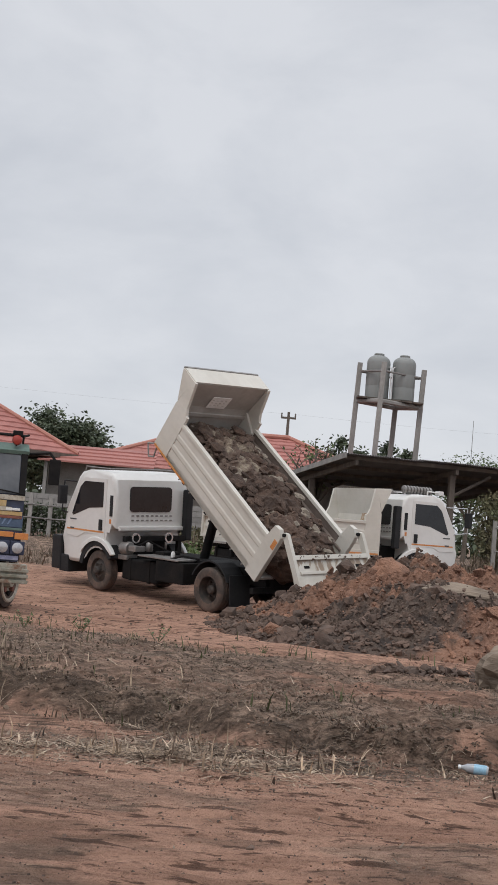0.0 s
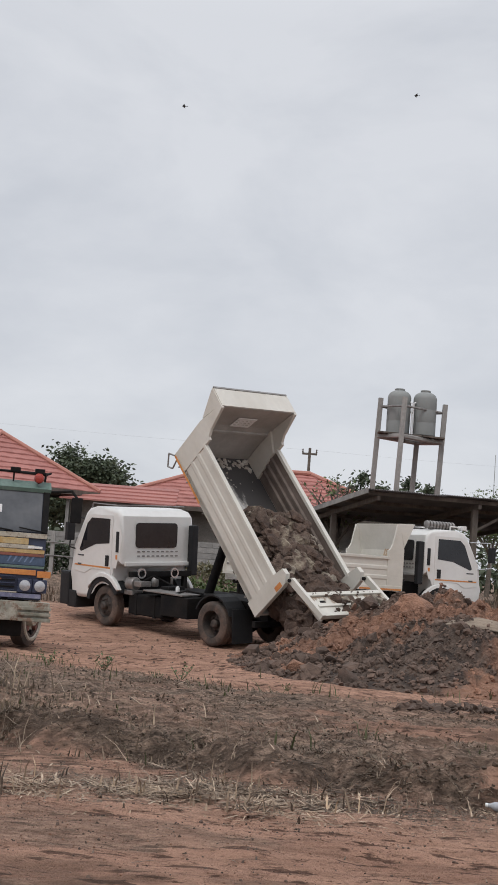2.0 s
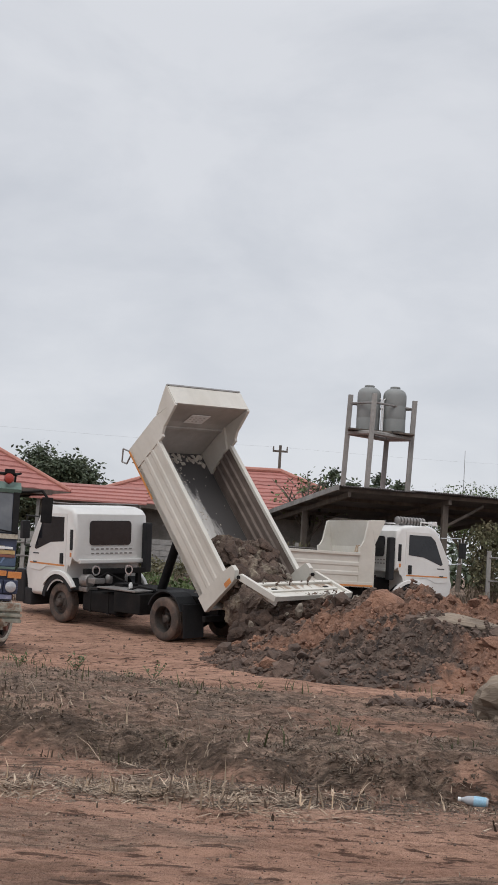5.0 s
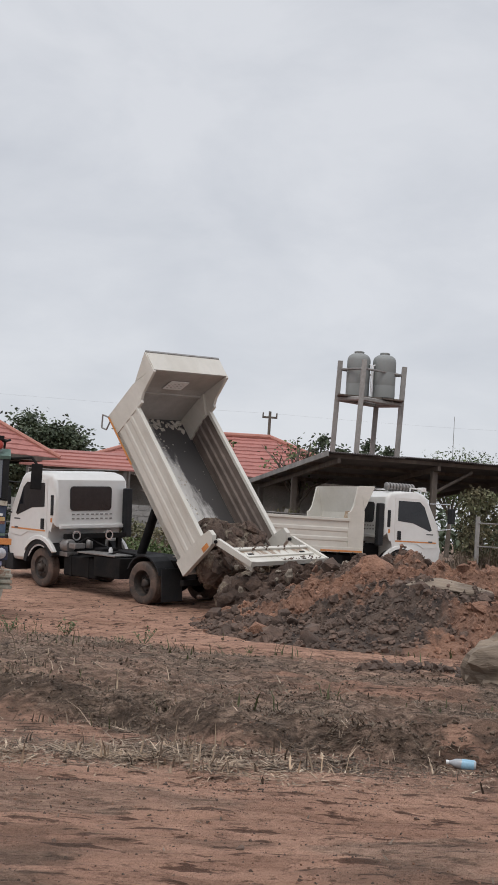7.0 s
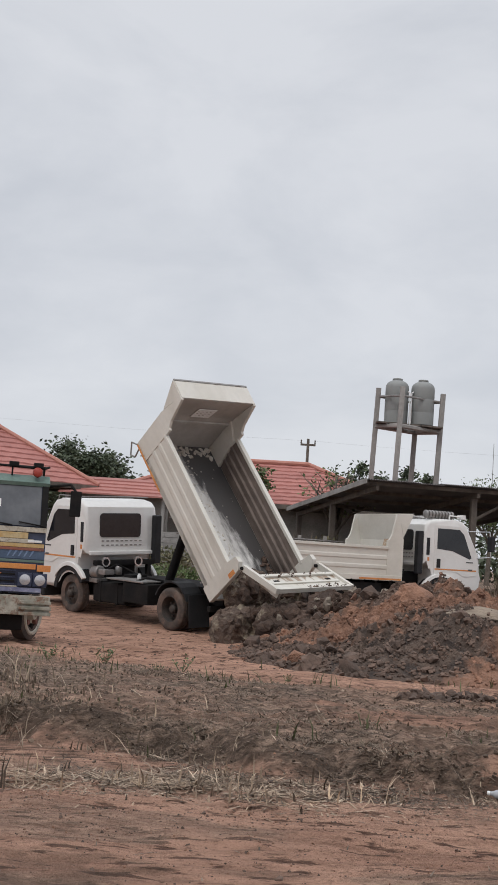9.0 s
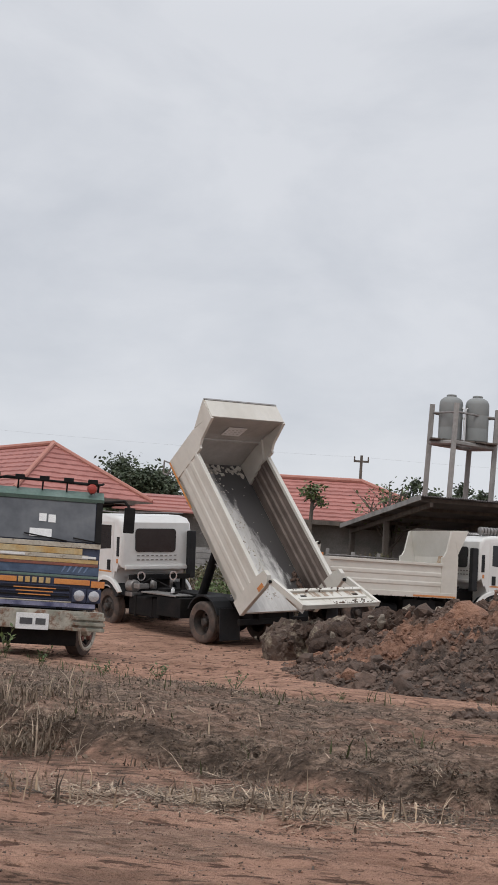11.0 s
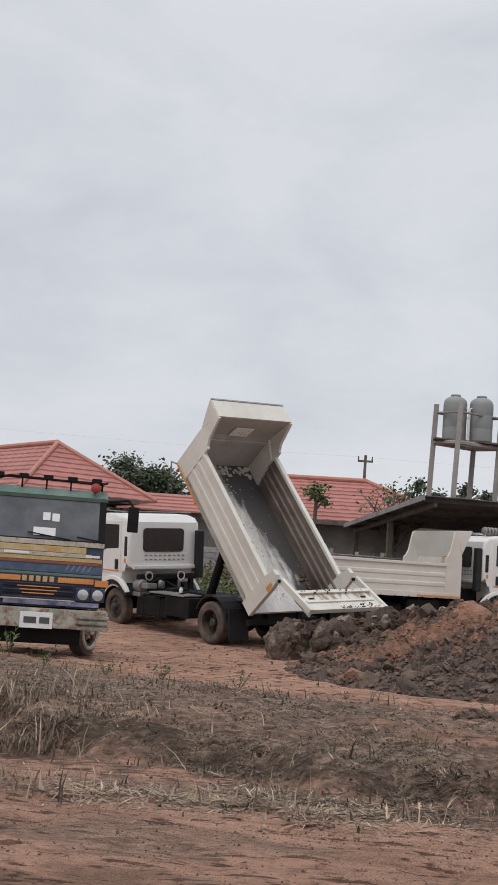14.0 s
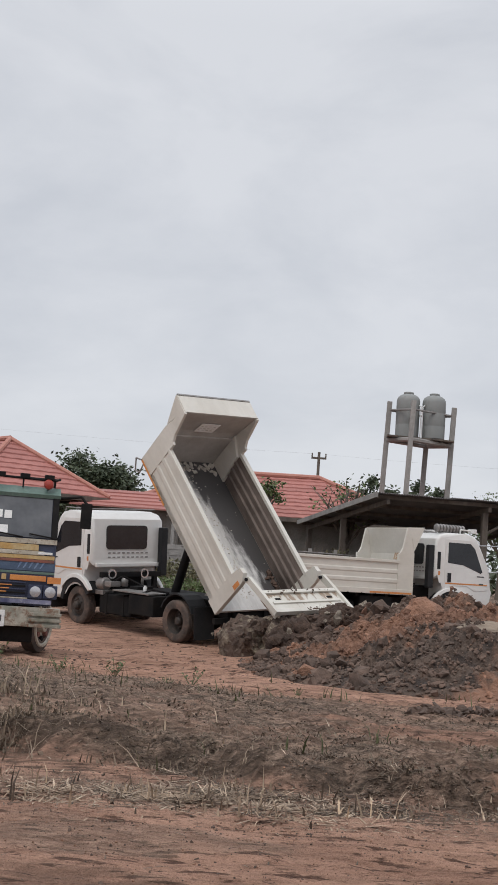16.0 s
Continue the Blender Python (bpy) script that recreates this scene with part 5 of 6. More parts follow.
def mound_height(x, y):
    x, y = np.asarray(x, float), np.asarray(y, float)
    crest = np.interp(x, [-0.6, 0.0, 0.6, 1.2, 1.9, 2.5, 3.4, 4.1, 6.0, 9.0], [0, 0.12, 0.36, 0.52, 0.78, 1.12, 1.28, 1.14, 1.05, 0.9])
    front = np.interp(x, [-0.6, 0.2, 1.2, 3.2, 5, 9], [19.4, 18.1, 17.0, 16.7, 16.4, 16.0])
    rise = np.interp((y - front) / (21.6 - front), [0, 0.12, 0.35, 0.5, 0.62, 1.0], [0, 0.22, 0.55, 0.62, 0.72, 1.0])
    fall = 1 - ramp01(y, 22.2, 25.0 + 0.3 * x)
    h = crest * np.clip(rise, 0, 1) * fall
    big = np.clip(h * 2.5, 0, 1)
    return h + big * (0.26 * fbm(x * 1.6, y * 1.6, 51, 5, 0.62) + 0.2 * np.abs(fbm(x * 4.5, y * 4.5, 57, 4, 0.7)) + 0.11 * np.abs(fbm(x * 10, y * 10, 58, 3, 0.8)))


def soil_sheet(name, x0, x1, y0, y1, step, height, sink, mat):
    xs, ys = np.arange(x0, x1, step), np.arange(y0, y1, step)
    gx, gy = np.meshgrid(xs, ys)
    h = height(gx, gy)
    gz = ground_height(gx, gy) + h - sink
    nx, ny = len(xs), len(ys)
    idx = np.arange(nx * ny).reshape(ny, nx)
    f = np.stack([idx[:-1, :-1], idx[:-1, 1:], idx[1:, 1:], idx[1:, :-1]], -1).reshape(-1, 4)
    keep = h.ravel()[f].max(1) > 0.015
    return mesh_object(name, np.stack([gx, gy, gz], -1).reshape(-1, 3).tolist(), f[keep].tolist(), mat, False)


def mound_material():
    """Orange clay with dark wet soil tipped over its front."""
    m = M["clay"].copy()
    m.name = "clay_and_dark_soil"
    n, l = m.node_tree.nodes, m.node_tree.links
    bsdf = n["Principled BSDF"]
    red = bsdf.inputs["Base Color"].links[0].from_socket
    at = n.new("ShaderNodeAttribute")
    at.attribute_name = "dark"
    tone = n.new("ShaderNodeTexNoise")
    tone.inputs["Scale"].default_value, tone.inputs["Detail"].default_value = 4.0, 6.0
    tc = n.new("ShaderNodeTexCoord")
    l.new(tc.outputs["Object"], tone.inputs["Vector"])
    r = n.new("ShaderNodeValToRGB")
    r.color_ramp.elements[0].position, r.color_ramp.elements[1].position = 0.35, 0.65
    r.color_ramp.elements[0].color, r.color_ramp.elements[1].color = (0.036, 0.026, 0.022, 1), (0.13, 0.092, 0.072, 1)
    l.new(tone.outputs[0], r.inputs[0])
    x = n.new("ShaderNodeMix")
    x.data_type = "RGBA"
    l.new(at.outputs["Fac"], x.inputs[0])
    l.new(red, x.inputs[6])
    l.new(r.outputs[0], x.inputs[7])
    l.new(x.outputs[2], bsdf.inputs["Base Color"])
    return m


M["mound"] = mound_material()


def dark_amount(x, y):
    """Where the dark tipped soil covers the clay."""
    x, y = np.asarray(x, float), np.asarray(y, float)
    w = 1.3 * fbm(x * 1.6, y * 1.6, 61, 5, 0.65)
    a = ramp01(y + w, 16.4, 17.0) * (1 - ramp01(y + w - 0.12 * x, 19.0, 19.7)) * (1 - ramp01(x + w - 0.45 * (y - 18), 2.95, 3.5)) * ramp01(x + w, -0.2, 0.6)
    b = ramp01(x + w, 1.7, 2.3) * (1 - ramp01(x + w, 3.0, 3.6)) * ramp01(y, 20.9, 21.6) * 0.8
    c = 0.85 * (1 - ramp01(x + w, 0.9, 1.6)) * ramp01(fbm(x * 2.3, y * 2.3, 67, 4, 0.6), -0.12, 0.06)
    return np.clip(np.maximum(np.maximum(a, b), c), 0, 1)


mound = tagged(new("soil_mound"), "long heap of tipped orange clay and dark soil", "soil heap")
ob = soil_sheet("heap_surface", -1.2, 9.0, 15.6, 26.0, 0.05, mound_height, 0.03, "mound")
ob.parent = mound
vv = np.array([v.co[:] for v in ob.data.vertices])
ob.data.attributes.new("dark", "FLOAT", "POINT").data.foreach_set("value", dark_amount(vv[:, 0], vv[:, 1]))
rng = np.random.default_rng(7)
CLODS = {c: [broken_mesh("clod", k + 9 * i, c, 20, 0.8) for k in range(7)] for i, c in enumerate(("dark_soil", "clay"))}
count = 0
while count < 290:
    x, y = rng.uniform(-0.3, 6.0), rng.uniform(16.2, 22.3)
    h = float(mound_height(x, y))
    if h < 0.05:
        continue
    d = float(dark_amount(x, y))
    s = float(rng.choice([0.14, 0.21, 0.29, 0.40], p=[0.38, 0.34, 0.21, 0.07]))
    o = new("clod", CLODS["dark_soil" if d > rng.uniform(0.25, 0.7) else "clay"][count % 7])
    o.parent = mound
    o.matrix_basis = Matrix.Translation((x, y, float(ground_height(x, y)) + h - 0.03 + s * 0.05)) @ pose(0, 0, 0, rng.uniform(-30, 30), rng.uniform(-30, 30), rng.uniform(0, 360)) @ Matrix.Diagonal((s, s, s, 1))
    count += 1
for tone, mat in ((1, "dark_soil"), (0, "clay")):
    spots = []
    while len(spots) < 3000:
        x, y = rng.uniform(-0.6, 7.0), rng.uniform(15.8, 22.5)
        h = float(mound_height(x, y))
        d = float(dark_amount(x, y))
        if h < 0.02 or (d > 0.5) != bool(tone):
            continue
        s = abs(rng.normal(0, 0.05)) + 0.035
        spots.append((x, y, float(ground_height(x, y)) + h - 0.02, s))
    lumps_joined("crumbled_soil", spots, mat, "crumbled soil", "soil", mound, 3 + tone)
big = new("clod", lump_mesh("clod", 77, "clay", 0.9, 0.2, 3))
big.parent, big["label"] = mound, "large rounded block of orange clay"
big.matrix_basis = Matrix.Translation((2.62, 21.2, 0.95)) @ pose(0, 0, 0, 10, 8, 30) @ Matrix.Diagonal((0.85, 0.7, 0.75, 1))
slab = new("clod", lump_mesh("clod", 41, "rock", 0.28, 0.2, 3))
slab.parent, slab["label"] = mound, "flat pale slab of clay"
slab.matrix_basis = Matrix.Translation((3.55, 19.3, float(ground_height(3.55, 19.3) + mound_height(3.55, 19.3)) - 0.09)) @ pose(0, 0, 0, 16, 5, -8) @ Matrix.Diagonal((1.35, 0.6, 0.6, 1))
boulder = new("earth_block", lump_mesh("earth_block", 19, "rock", 0.85, 0.22, 4))
tagged(boulder, "big tan layered block of hard earth by the heap", "earth block")
boulder.matrix_basis = Matrix.Translation((3.12, 12.5, 0.25)) @ pose(0, 0, 0, 6, -8, 20) @ Matrix.Diagonal((1.3, 1.0, 1.05, 1))
spots = [(x, 13.3 + rng.normal(0, 0.14), float(ground_height(x, 13.3)) + 0.02, rng.uniform(0.05, 0.2)) for x in rng.uniform(1.5, 2.9, 90)]
lumps_joined("loose_clods", spots, "dark_soil", "row of loose dark clods on the ground", "soil", seed=9)
spots = []
for k in range(700):
    x, y = rng.uniform(-5, 2.5), rng.uniform(17.0, 25.5)
    if float(fbm(np.array(x * 0.9), np.array(y * 0.9), 121)) < 0.02:
        continue
    s = abs(rng.normal(0, 0.03)) + 0.03
    spots.append((x, y, float(ground_height(x, y)) - s * 0.1, s))
lumps_joined("track_clods", spots, "clay", "red clods churned up on the track", "soil", seed=14)
spots = []
for k in range(900):
    x, y = rng.uniform(-5, 5), rng.uniform(5, 26)
    if float(turf_amount(x, y)) > 0.5 and rng.uniform() < 0.6:
        continue
    s = abs(rng.normal(0, 0.018)) + 0.008 + (0.02 if y > 17 else 0) * rng.uniform(0, 2)
    spots.append((x, y, float(ground_height(x, y)) + s * 0.1, s))
for mat, count, seed in (("dark_soil", 3000, 15), ("clay", 2600, 16)):
    near = []
    while len(near) < count:
        x, y = rng.uniform(-2.8, 3.2), rng.uniform(5.0, 9.6)
        if rng.uniform() > 0.25 + 1.6 * float(ramp01(fbm(np.array(x * 1.2), np.array(y * 2.0), 77), 0.0, 0.3)):
            continue
        s = abs(rng.normal(0, 0.009)) + 0.005
        near.append((x, y, float(ground_height(x, y)) + s * 0.05, s))
    lumps_joined("near_crumbs", near, mat, "fine crumbs of earth on the red ground", "soil", seed=seed)
lumps_joined("scattered_crumbs", spots, "dark_soil", "scattered crumbs of earth on the red ground", "soil", seed=12)


# matted turf clods that roughen the bank and the field
spots = []
while len(spots) < 4500:
    x, y = rng.uniform(-4.5, 5.0), rng.uniform(8.0, 17)
    b = float(bank_line(np.array(x)))
    want = math.exp(-((y - b - 0.3) / 0.4) ** 2) + 0.22 * float(turf_amount(np.array(x), np.array(y)))
    if rng.uniform() > want * (0.15 + 1.3 * float(ramp01(fbm(np.array(x * 1.7), np.array(y * 1.7), 66), -0.1, 0.3))):
        continue
    s = abs(rng.normal(0, 0.018)) + 0.012
    spots.append((x, y, float(ground_height(x, y)) + s * 0.1, s))
lumps_joined("turf_clods", spots, "turf_clod", "matted dead turf and clods on the bank", "turf", seed=17)


# ---- grass, straw, weeds ----
def blades(name, roots, mat, label, lean=0.5, width=0.008, seed=1, lying=False):
    """Narrow bent blades: roots are x, y, z, length."""
    r = np.random.default_rng(seed)
    p = np.array(roots)
    n = len(p)
    a, tilt = r.uniform(0, 6.283, n), np.abs(r.normal(0, lean, n)) if not lying else r.uniform(1.33, 1.54, n)
    if lean > 1:
        tilt = np.clip(r.normal(lean, 0.3, n), 0.35, 1.5)
    side = np.stack([-np.sin(a), np.cos(a), 0 * a], -1)
    d1 = np.stack([np.cos(a) * np.sin(tilt), np.sin(a) * np.sin(tilt), np.cos(tilt)], -1)
    t2 = np.minimum(tilt + (r.uniform(0.1, 0.7, n) if not lying else 0.05), 1.65)
    d2 = np.stack([np.cos(a) * np.sin(t2), np.sin(a) * np.sin(t2), np.cos(t2)], -1)
    base, ln = p[:, :3], p[:, 3:4]
    w = (width * r.uniform(0.6, 1.5, n))[:, None]
    mid = base + d1 * ln * 0.5
    tip = mid + d2 * ln * 0.5
    v = np.stack([base - side * w, base + side * w, mid + side * w * 0.8, mid - side * w * 0.8, tip], 1).reshape(-1, 3)
    k = np.arange(n)[:, None] * 5
    faces = (k + np.array([0, 1, 2, 3])).tolist() + (k + np.array([3, 2, 4])).tolist()
    ob = mesh_object(name, v.tolist(), faces, mat)
    return tagged(ob, label, "grass", kind="stuff")


def scatter(n, x0, x1, y0, y1, lo, hi, test, seed):
    r = np.random.default_rng(seed)
    x, y = r.uniform(x0, x1, n), r.uniform(y0, y1, n)
    keep = r.uniform(0, 1, n) < test(x, y)
    x, y = x[keep], y[keep]
    ln = r.uniform(lo, hi, len(x)) * (0.6 + 1.1 * ramp01(fbm(x * 1.3, y * 1.3, 71), -0.1, 0.35))
    return np.stack([x, y, ground_height(x, y) - 0.002, ln], -1)


clump = lambda x, y: ramp01(fbm(x * 2.2, y * 2.2, 83), -0.12, 0.25)
edge = lambda x, y: np.exp(-((y - bank_line(x) - 0.25) / 0.45) ** 2)
blades("field_grass", scatter(130000, -5.5, 6.5, 8.3, 18.5, 0.02, 0.065, lambda x, y: turf_amount(x, y) * (0.15 + 0.85 * clump(x, y)), 1), "deadgrass", "short dead grass over the field", 1.2, 0.0055, 1)
blades("field_weeds", scatter(26000, -5.5, 6.0, 9.0, 16.5, 0.03, 0.09, lambda x, y: turf_amount(x, y) * ramp01(fbm(x * 1.6, y * 2.4, 87, 4, 0.6), 0.05, 0.25), 12), "olive", "withered olive weeds in patches over the field", 1.2, 0.006, 12)
blades("bank_grass", scatter(42000, -4.5, 5.5, 8.1, 12, 0.03, 0.10, lambda x, y: edge(x, y) * clump(x, y), 2), "olive", "tufts of withered grass on the bank", 1.2, 0.005, 2)
blades("bank_straw", scatter(4500, -4.5, 4.5, 8.1, 12, 0.06, 0.2, lambda x, y: edge(x, y) * clump(x * 1.4, y * 1.4), 13), "pale_stalk", "bleached stalks on the bank", 1.0, 0.004, 13)
blades("tall_dry_grass", scatter(15000, -5, -0.6, 9.7, 13.2, 0.05, 0.13, lambda x, y: clump(x, y) * ramp01(-x, 0.6, 2.2) * (1 - ramp01(y, 11.2, 13.0)), 3), "olive", "tall withered weeds on the bank", 0.95, 0.006, 3)
blades("tall_stems", scatter(450, -5, -0.3, 9.6, 12.5, 0.16, 0.3, lambda x, y: clump(x * 1.5, y * 1.5) * ramp01(-x, 0.3, 1.6), 14), "pale_stalk", "pale broken stems among the weeds", 0.55, 0.006, 14)
band = lambda x, y: np.exp(-((y - straw_line(x)) / 0.4) ** 2) * (0.25 + 0.75 * ramp01(1.9 - x, 0, 2.2))
blades("straw_litter", scatter(42000, -3.5, 3.6, 7.2, 10, 0.04, 0.14, lambda x, y: band(x, y) * (0.1 + 0.9 * clump(x, y)), 4), "straw", "cut straw lying on the red earth", 0.5, 0.005, 4, True)
foot = lambda x, y: np.exp(-((y - straw_line(x) - 0.1) / 0.42) ** 2)
blades("dark_litter", scatter(42000, -3.5, 3.8, 7.2, 10, 0.03, 0.1, lambda x, y: foot(x, y) * clump(x * 1.3 + 4, y * 1.3), 15), "turf_clod", "dark rotting leaf litter among the straw", 0.5, 0.007, 15, True)
blades("straw_stalks", scatter(7500, -3.5, 3.6, 7.3, 9.8, 0.06, 0.19, lambda x, y: band(x, y) * (0.2 + 0.8 * clump(x, y)), 16), "pale_stalk", "bleached stalks lying on the litter", 0.5, 0.0065, 16, True)
blades("pale_chaff", scatter(5000, 0.2, 3.8, 7.6, 10, 0.02, 0.07, lambda x, y: foot(x, y) * clump(x * 2 + 7, y * 2), 19), "pale_stalk", "pale chaff in the litter below the bank", 0.5, 0.007, 19, True)
blades("stubble", scatter(2600, -3.5, 3.4, 7.8, 9.8, 0.06, 0.15, lambda x, y: band(x, y) * clump(x * 1.5, y * 1.5), 5), "straw", "short upright dry stubble", 0.5, 0.006, 5)
blades("dark_stubble", scatter(1300, -3.5, 3.4, 7.8, 9.8, 0.06, 0.17, lambda x, y: band(x, y) * ramp01(fbm(x * 3, y * 3, 93), 0.1, 0.3), 18), "turf_clod", "dark broken stems in the straw", 0.4, 0.007, 18)
blades("field_stalks", scatter(350, -4, 4.5, 10, 15.5, 0.08, 0.3, lambda x, y: turf_amount(x, y), 17), "pale_stalk", "single bleached stalks lying on the field", 0.5, 0.006, 17, True)
blades("litter", scatter(900, -2.5, 3.5, 5.2, 8.4, 0.03, 0.11, lambda x, y: 0.15 + 0.85 * ramp01(fbm(x * 1.5, y * 2, 91), 0.05, 0.3), 6), "deadgrass", "bits of dead stalk on the red earth", 0.5, 0.004, 6, True)
blades("green_weeds", scatter(2600, -5, 5, 9.5, 19, 0.06, 0.17, lambda x, y: ramp01(fbm(x * 0.9, y * 0.9, 97), 0.2, 0.34), 7), "greengrass", "sparse green weeds", 0.6, 0.007, 7)
blades("bank_scrub", scatter(15000, -10, 14, 31, 37, 0.12, 0.4, lambda x, y: clump(x * 0.5, y * 0.5), 8), "deadgrass", "dry grass on the far bank", 0.5, 0.014, 8)


blades("shed_stalks", scatter(1500, 0.3, 6.2, 40.7, 42.2, 0.5, 1.2, lambda x, y: 1 + 0 * x, 9), "straw", "tall dry stalks behind the shed fence", 0.25, 0.012, 9)
blades("hedge_stalks", scatter(5000, 7.2, 14, 36.9, 38.2, 0.4, 1.1, lambda x, y: clump(x * 0.4, y), 10), "deadgrass", "dry stalks before the scrub", 0.35, 0.012, 10)


def weed(x, y, size, seed):
    r = random.Random(seed)
    w = thing("weed", Matrix.Translation((x, y, float(ground_height(x, y)))), "small leafy green weed on bare earth", "plant", "weeds on the track")
    stems, leaves = None, bmesh.new()
    for k in range(7):
        a, t = r.uniform(0, 6.28), r.uniform(0.2, 0.9)
        d = Vector((math.cos(a) * math.sin(t), math.sin(a) * math.sin(t), math.cos(t))) * size * r.uniform(0.6, 1.0)
        stems = rod((0, 0, -0.02), d, 0.004, 5, 0.002, bm=stems)
        for j in range(5):
            p = d * (0.3 + 0.17 * j)
            q = Vector((r.uniform(-1, 1), r.uniform(-1, 1), r.uniform(0, 0.6))).normalized() * size * 0.22
            s = q.cross(Vector((0, 0, 1))).normalized() * size * 0.06
            leaves.faces.new([leaves.verts.new(v) for v in (p, p + q * 0.5 + s, p + q, p + q * 0.5 - s)])
    part("stem", stems, "greengrass", w)
    part("foliage", leaves, "leaf_pale", w)


for k, (x, y, s) in enumerate(((-2.05, 16.6, 0.32), (-0.95, 15.6, 0.26), (-2.9, 17.0, 0.3), (-4.6, 18.3, 0.5), (-3.9, 17.6, 0.35), (-1.2, 14.9, 0.16), (0.4, 15.2, 0.14))):
    weed(x, y, s, k)


# ---- trees and scrub ----
def tree(x, y, height, crown_r, label, n_leaf, mat="leaf", seed=1, leaf=0.16, limbs=7, bare=0.0, crown_from=0.4, squash=0.7, puff=0.15):
    r = random.Random(seed)
    z = float(ground_height(x, y))
    t = thing("tree", Matrix.Translation((x, y, z - 0.1)), label, "tree")
    fork = height * crown_from
    trunk = rod((0, 0, 0), (0.1, 0, fork), height * 0.024, 10, height * 0.016)
    tips = []
    for k in range(limbs):
        a = 6.283 * k / limbs + r.uniform(-0.4, 0.4)
        e = r.uniform(0.35, 1.25)
        ln = crown_r * r.uniform(0.6, 1.0)
        mid = Vector((0.1, 0, fork * r.uniform(0.8, 1.0)))
        tip = mid + Vector((math.cos(a) * math.cos(e) * ln, math.sin(a) * math.cos(e) * ln, math.sin(e) * (height - fork) * r.uniform(0.7, 1.0)))
        knee = mid.lerp(tip, 0.5) + Vector((r.uniform(-0.2, 0.2), r.uniform(-0.2, 0.2), 0.15))
        trunk = rod(mid, knee, height * 0.011, 7, height * 0.008, bm=trunk)
        trunk = rod(knee, tip, height * 0.008, 6, height * 0.003, bm=trunk)
        tips += [knee, tip]
        for j in range(4):
            q = knee.lerp(tip, r.uniform(0, 1)) + Vector((r.uniform(-1, 1), r.uniform(-1, 1), r.uniform(-0.3, 1))) * crown_r * 0.33
            trunk = rod(knee.lerp(tip, 0.3 + 0.15 * j), q, height * 0.004, 5, height * 0.0015, bm=trunk)
            tips.append(q)
    part("trunk", trunk, "bark", t)
    vs, fs = [], []
    clusters = [p for p in tips if r.random() >= bare]
    for k in range(n_leaf):
        c = clusters[k % len(clusters)]
        d = Vector((r.gauss(0, 1), r.gauss(0, 1), r.gauss(0, squash))) * crown_r * puff
        p = c + d
        u = Vector((r.uniform(-1, 1), r.uniform(-1, 1), r.uniform(-0.8, 0.5))).normalized()
        s = u.cross(Vector((r.uniform(-1, 1), r.uniform(-1, 1), r.uniform(-1, 1)))).normalized()
        ln = leaf * r.uniform(0.6, 1.3)
        b = len(vs)
        vs += [p, p + u * ln * 0.5 + s * ln * 0.24, p + u * ln, p + u * ln * 0.5 - s * ln * 0.24]
        fs.append((b, b + 1, b + 2, b + 3))
    crown = mesh_object("crown", [v[:] for v in vs], fs, mat)
    crown.parent = t
    return t


tree(-9.7, 62, 5.5, 2.9, "broad dark green tree behind the houses", 20000, seed=3, leaf=0.25, limbs=10)
tree(-12.6, 66, 6.4, 2.4, "dark green tree behind the house roof", 7000, seed=5, leaf=0.22, limbs=8)
tree(-7.4, 64, 4.6, 1.7, "rounded dark green tree behind the houses", 6000, seed=8, leaf=0.22, limbs=7)
tree(5.0, 60, 6.4, 2.4, "sparse broad-leaved tree behind the shed", 7500, seed=11, leaf=0.24, limbs=7, bare=0.3, puff=0.1)
tree(7.6, 61, 6.2, 2.0, "sparse broad-leaved tree behind the water tower", 5000, seed=14, leaf=0.24, limbs=6, bare=0.35, puff=0.1)
tree(10.6, 58, 5.5, 2.2, "pale feathery tree behind the shed roof", 6000, "leaf_pale", seed=17, leaf=0.14, limbs=9, bare=0.15)
tree(12.6, 60, 5.6, 1.8, "pale green tree behind the shed roof", 4000, "leaf_pale", seed=19, leaf=0.16, limbs=8, bare=0.2)
tree(2.5, 44.4, 4.9, 1.7, "nearly bare thin tree before the red roof", 260, "leaf_pale", seed=23, leaf=0.17, limbs=13, bare=0.75, crown_from=0.42)
tree(-0.42, 43.9, 3.95, 0.62, "slender sapling with an umbrella of drooping leaves", 420, "leaf_pale", seed=29, leaf=0.17, limbs=9, bare=0.0, crown_from=0.9, squash=0.35, puff=0.16)


def scrub(name, x0, x1, y0, y1, h, n, mat, label, seed, leaf=0.12):
    r = np.random.default_rng(seed)
    vs, fs = [], []
    for k in range(n):
        x, y = r.uniform(x0, x1), r.uniform(y0, y1)
        top = h * (0.55 + 0.9 * max(0.0, float(value_noise(np.array(x * 0.9), np.array(y * 0.9), seed)) + 0.4))
        z = float(ground_height(x, y)) + top * r.uniform(0, 1) ** 0.8
        u, s = r.normal(0, 1, 3), r.normal(0, 1, 3)
        u /= np.linalg.norm(u)
        s = np.cross(u, s)
        s /= np.linalg.norm(s)
        p, ln = np.array([x, y, z]), leaf * r.uniform(0.6, 1.5)
        b = len(vs)
        vs += [p, p + u * ln * 0.5 + s * ln * 0.25, p + u * ln, p + u * ln * 0.5 - s * ln * 0.25]
        fs.append((b, b + 1, b + 2, b + 3))
    tagged(mesh_object(name, [list(map(float, v)) for v in vs], fs, mat), label, "scrub", kind="stuff")


